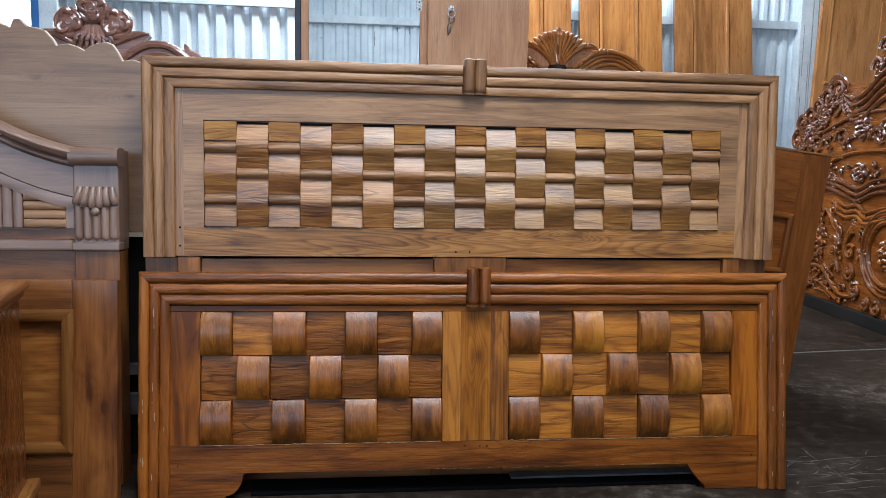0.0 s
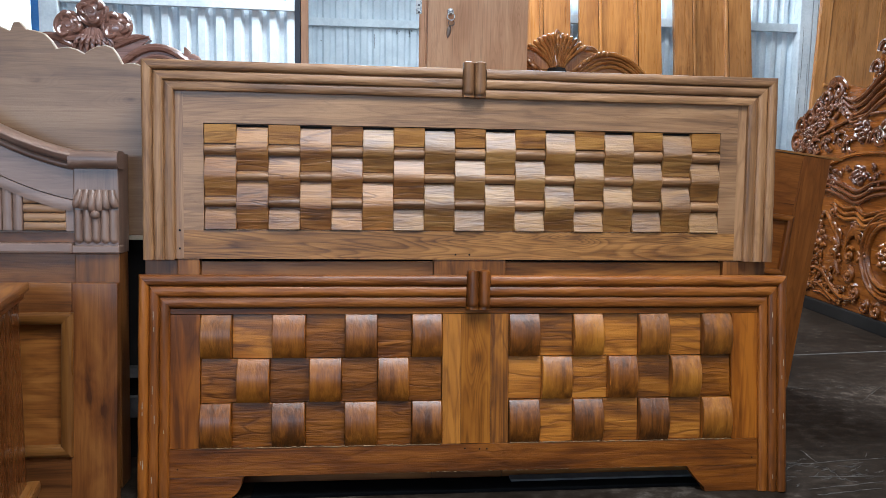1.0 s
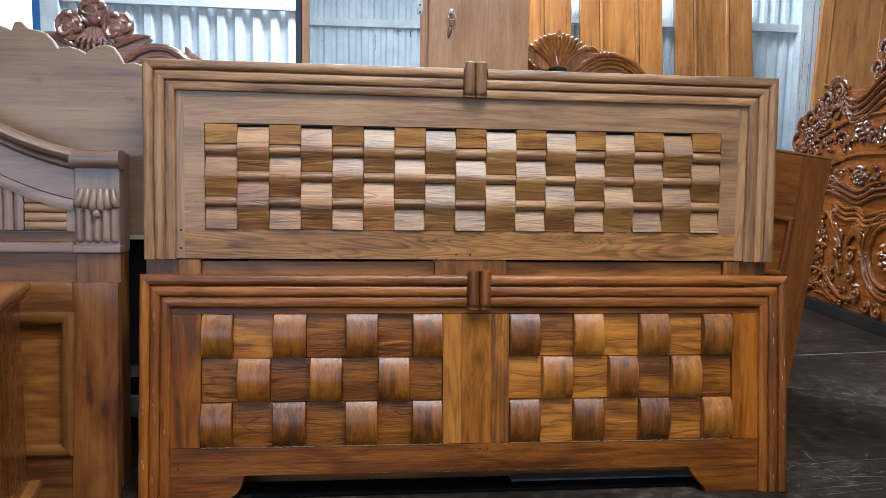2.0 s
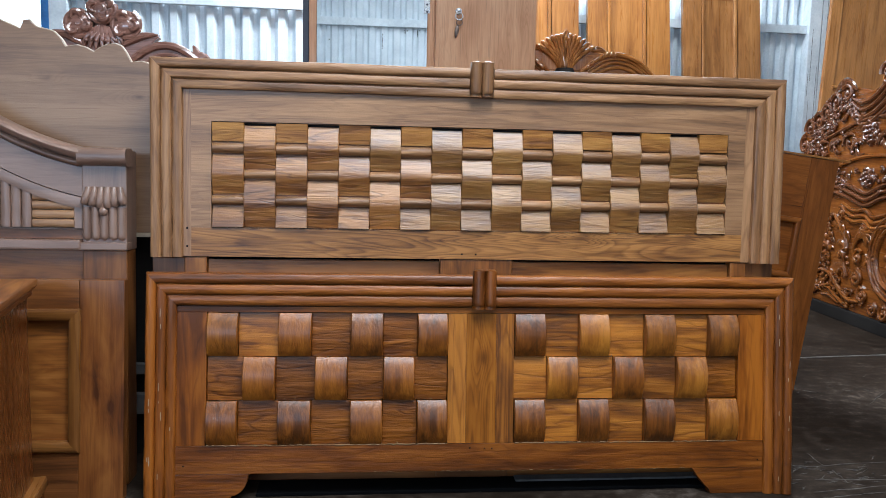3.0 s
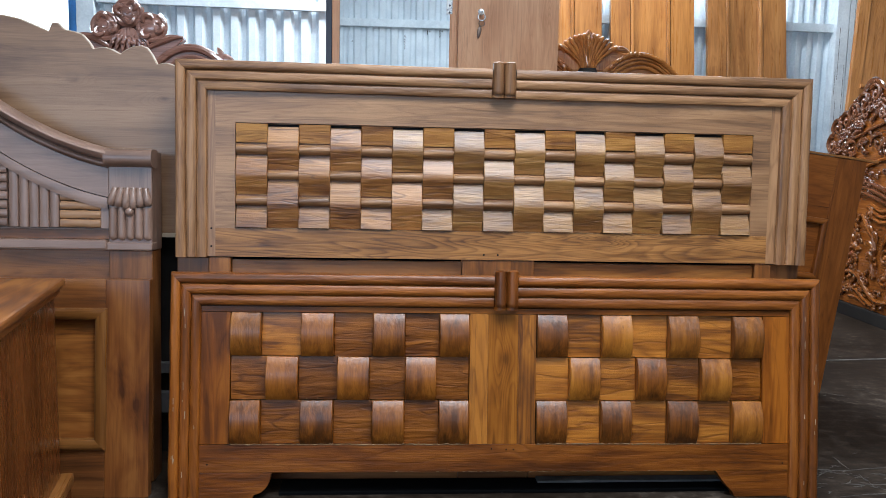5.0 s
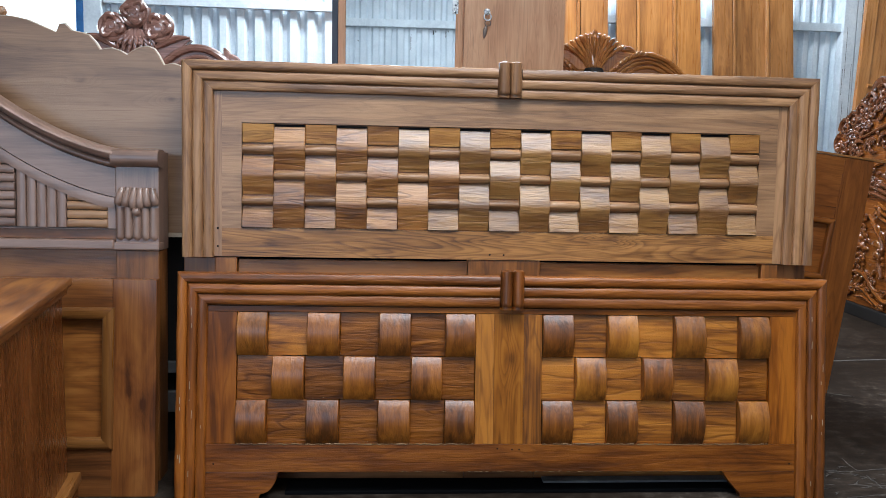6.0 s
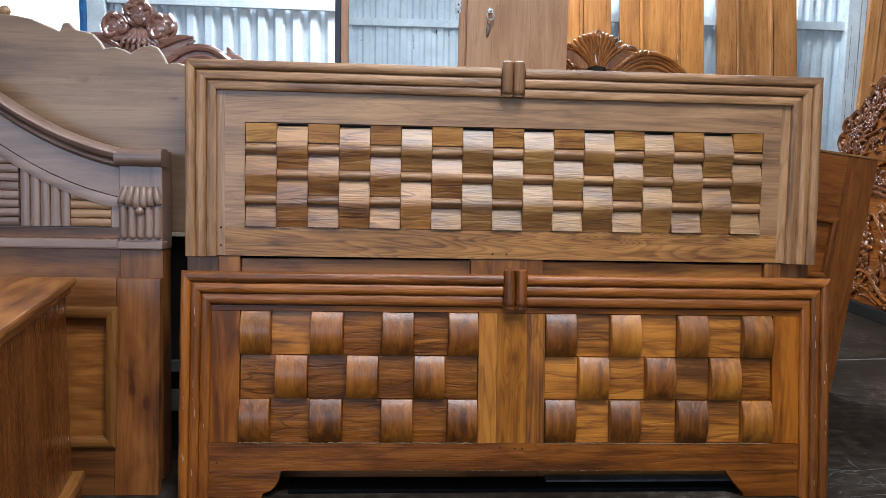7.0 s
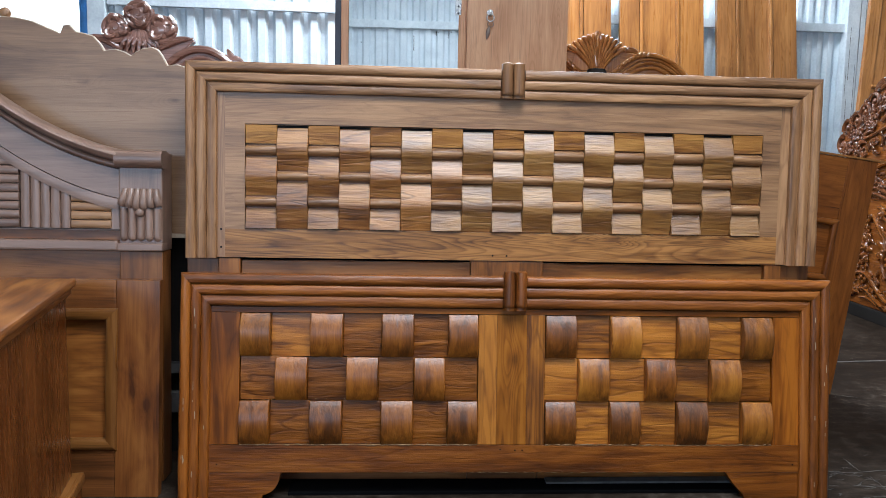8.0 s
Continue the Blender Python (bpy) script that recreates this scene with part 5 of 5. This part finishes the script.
for x, z in ((-0.14, 0.99), (-0.02, 1.01), (0.00, 1.15), (0.18, 1.23), (0.24, 1.27), (0.08, 1.30), (0.36, 1.23), (-0.10, 1.21)):
    volute(x, z, 0.036, 360 * x, 1 if x > 0 else -1, 0.013, 1.2, DK)
    frond(x + 0.03, z - 0.03, x + 0.10, z + 0.01, -0.25, 0.016, DK)
    beads(x, z, 3, 0.05, DK)
frond(0.13, 1.36, 0.36, 1.36, 0.25, 0.030, DK)
for k in range(4):
    band([(0.30 + 0.02 * k, 1.33 - 0.035 * k), (0.42, 1.29 - 0.042 * k), (0.54, 1.32 - 0.045 * k), (0.66, 1.40 - 0.05 * k), (0.78, 1.45 - 0.05 * k), (CW / 2, 1.47 - 0.05 * k)], 0.014, DK)
band([(-0.10, 1.08), (0.10, 1.10), (0.30, 1.155), (0.55, 1.20), (CW / 2, 1.21)], 0.012, DK)
flower(0.52, 1.12, 0.075, DK)
flower(0.80, 1.12, 0.085, DK)
for x, z in ((0.02, 1.03), (0.16, 1.04), (0.30, 1.07), (0.40, 1.03), (0.66, 1.07)):
    frond(x - 0.05, z - 0.03, x + 0.07, z + 0.03, 0.3, 0.018, DK)
    frond(x - 0.01, z + 0.02, x + 0.09, z - 0.03, -0.3, 0.015, DK)
    beads(x, z, 4, 0.05, DK)
band([(0.06, 0.86), (0.20, 0.91), (0.40, 0.965), (0.60, 0.985), (CW / 2, 0.98)], 0.013)
# flower band and the stepped wavy mouldings
flower(0.53, 0.86, 0.065, DK)
flower(0.28, 0.80, 0.045, DK)
beads(0.30, 0.86, 7, 0.09, DK)
beads(0.66, 0.82, 7, 0.09, DK)
for k in range(3):
    band([(0.06, 0.80 - 0.035 * k), (0.22, 0.83 - 0.035 * k), (0.38, 0.80 - 0.035 * k), (0.53, 0.77 - 0.035 * k), (0.68, 0.82 - 0.035 * k), (CW / 2, 0.84 - 0.035 * k)], 0.014, DK)
for k in range(3):
    band([(0.30, 0.70 - 0.032 * k), (0.42, 0.665 - 0.032 * k), (0.54, 0.675 - 0.032 * k), (0.62, 0.64 - 0.032 * k), (0.72, 0.66 - 0.032 * k), (CW / 2, 0.69 - 0.032 * k)], 0.015)
volute(0.11, 0.68, 0.060, 60, 1)
volute(0.30, 0.64, 0.045, 120, -1)
flower(0.53, 0.56, 0.045)
# side flower, trailing stems, feathered leaves and the foot scrolls
flower(0.11, 0.44, 0.085)
for a in range(8):
    q = radians(45 * a + 20)
    frond(0.11 + 0.08 * math.cos(q), 0.44 + 0.08 * math.sin(q), 0.11 + 0.135 * math.cos(q + 0.3), 0.44 + 0.135 * math.sin(q + 0.3), 0.2, 0.016)
band([(0.22, 0.63), (0.30, 0.55), (0.36, 0.50), (0.38, 0.42), (0.36, 0.35), (0.40, 0.27)], 0.014)
for x, z, x1, z1 in ((0.28, 0.57, 0.34, 0.50), (0.27, 0.46, 0.36, 0.42), (0.29, 0.40, 0.36, 0.36), (0.33, 0.53, 0.40, 0.47)):
    frond(x, z, x1, z1, 0.3, 0.018)
beads(0.35, 0.40, 6, 0.06)
for k in range(5):
    frond(0.44 + 0.015 * k, 0.40 + 0.035 * k, 0.66 - 0.02 * k, 0.585 - 0.03 * k, 0.22, 0.017)
volute(0.50, 0.40, 0.050, 40, 1)
volute(0.50, 0.28, 0.055, 80, -1)
volute(0.58, 0.19, 0.050, 120, 1)
band([(-0.01, 0.20), (0.10, 0.27), (0.22, 0.265), (0.33, 0.19), (0.44, 0.14), (0.56, 0.15)], 0.017)
band([(0.08, 0.17), (0.20, 0.18), (0.32, 0.13), (0.42, 0.095)], 0.014)
band([(0.14, 0.125), (0.24, 0.13), (0.34, 0.10)], 0.011)
volute(0.04, 0.26, 0.060, 200, -1)
volute(0.05, 0.15, 0.045, 120, 1)
volute(0.68, 0.13, 0.045, 60, -1)
volute(0.79, 0.12, 0.045, 120, 1)
beads(0.18, 0.22, 7, 0.06)
beads(0.45, 0.11, 6, 0.05)
beads(0.62, 0.40, 6, 0.04)
beads(0.03, 0.33, 4, 0.04)
fill = random.Random(31)
for k in range(190):
    u = fill.random()
    if u < 0.32:  # side border of small curls
        x, z, kind = fill.uniform(0.0, 0.20), fill.uniform(0.30, 0.66), DEEP["x"]
    elif u < 0.60:  # crest
        s = fill.random()
        x, z, kind = -0.18 + 0.50 * s, 1.04 + 0.28 * s + fill.uniform(-0.08, 0.04), DK
    elif u < 0.80:  # flower bands
        x, z, kind = fill.uniform(0.10, 0.80), fill.choice((0.86, 1.09)) + fill.uniform(-0.045, 0.045), DK
    else:
        x, z, kind = fill.uniform(0.04, 0.66), fill.uniform(0.13, 0.36), DEEP["x"]
    r = fill.uniform(0.012, 0.024)
    if k % 3:
        volute(x, z, r, fill.uniform(0, 360), fill.choice((1, -1)), 0.0085, 1.1, kind)
    else:
        frond(x, z, x + fill.uniform(-0.06, 0.06), z + fill.uniform(-0.05, 0.05), 0.3, 0.013, kind)
for r, t in ((0.235, 0.015), (0.205, 0.011), (0.175, 0.015)):
    bm = bmesh.new()
    tube(bm, [(CW / 2 + r * math.cos(a), -0.006, 0.43 + r * math.sin(a)) for a in (2 * math.pi * i / 48 for i in range(49))], lambda k: t, 8)
    part("medallion_ring", bm, DEEP["x"], carved, smooth=True)
part("rosette", rosette(bmesh.new(), CW / 2, -0.006, 0.43, 0.09, 8), DEEP["x"], carved, smooth=True)

# ---- framed board leaning askew beside the headboard ----
slab = thing("framed_board", pose(1.764, 3.07, 0.0, 0, 7.2, 0), "brown framed bed board with a thin top strip, leaning askew", "bed board")
for a, b in ((-0.118, 0.0), (-0.70, -0.582)):
    part("stile", box(a, b, 0.0, 0.03, 0.0, 0.952, 0.002), SATIN["z"], slab)
for a, b in ((0.700, 0.951), (0.0, 0.465)):
    part("rail", box(-0.5818, -0.1182, 0.001, 0.029, a, b, 0.002), SATIN["x"], slab)
part("panel", box(-0.5818, -0.1182, 0.012, 0.022, 0.4655, 0.6995, 0), SATIN["x"], slab)
prof = half_round(6, 0.012, 0.011)
for p0, p1, inward in (((-0.588, 0.706), (-0.112, 0.706), (0, -1)), ((-0.588, 0.459), (-0.112, 0.459), (0, 1)), ((-0.112, 0.459), (-0.112, 0.706), (-1, 0))):
    part("panel_moulding", mould(p0, p1, inward, 0.024, prof, 1, 1, 8), SATIN["x" if inward[0] == 0 else "z"], slab, smooth=True)
part("top_strip", box(-0.70, 0.046, -0.004, 0.032, 0.9525, 0.9605, 0.001), HONEY["x"], slab, "thin pale strip along the top")

# ---- black shade sheet and grey lath on the floor under the beds ----
# added sheet; its black colour stands in for shade under the footboard
black = thing("shade_sheet", pose(0.06, 2.15, 0, 0, 0, 0.6), "added black sheet standing in for shade behind the footboard", "plank")
part("board", box(-0.355, 0.920, -0.036, 0.050, 0.0, 0.010, 0.002), GAP_SHADE, black)
lying = thing("grey_plank", pose(0.43, 2.163, 0.0102, 0, 0, 0.6), "narrow grey lath lying on the black shade sheet", "plank")
part("board", box(0.0, 0.56, 0.0, 0.035, 0.0, 0.006, 0.001), SLATE, lying)
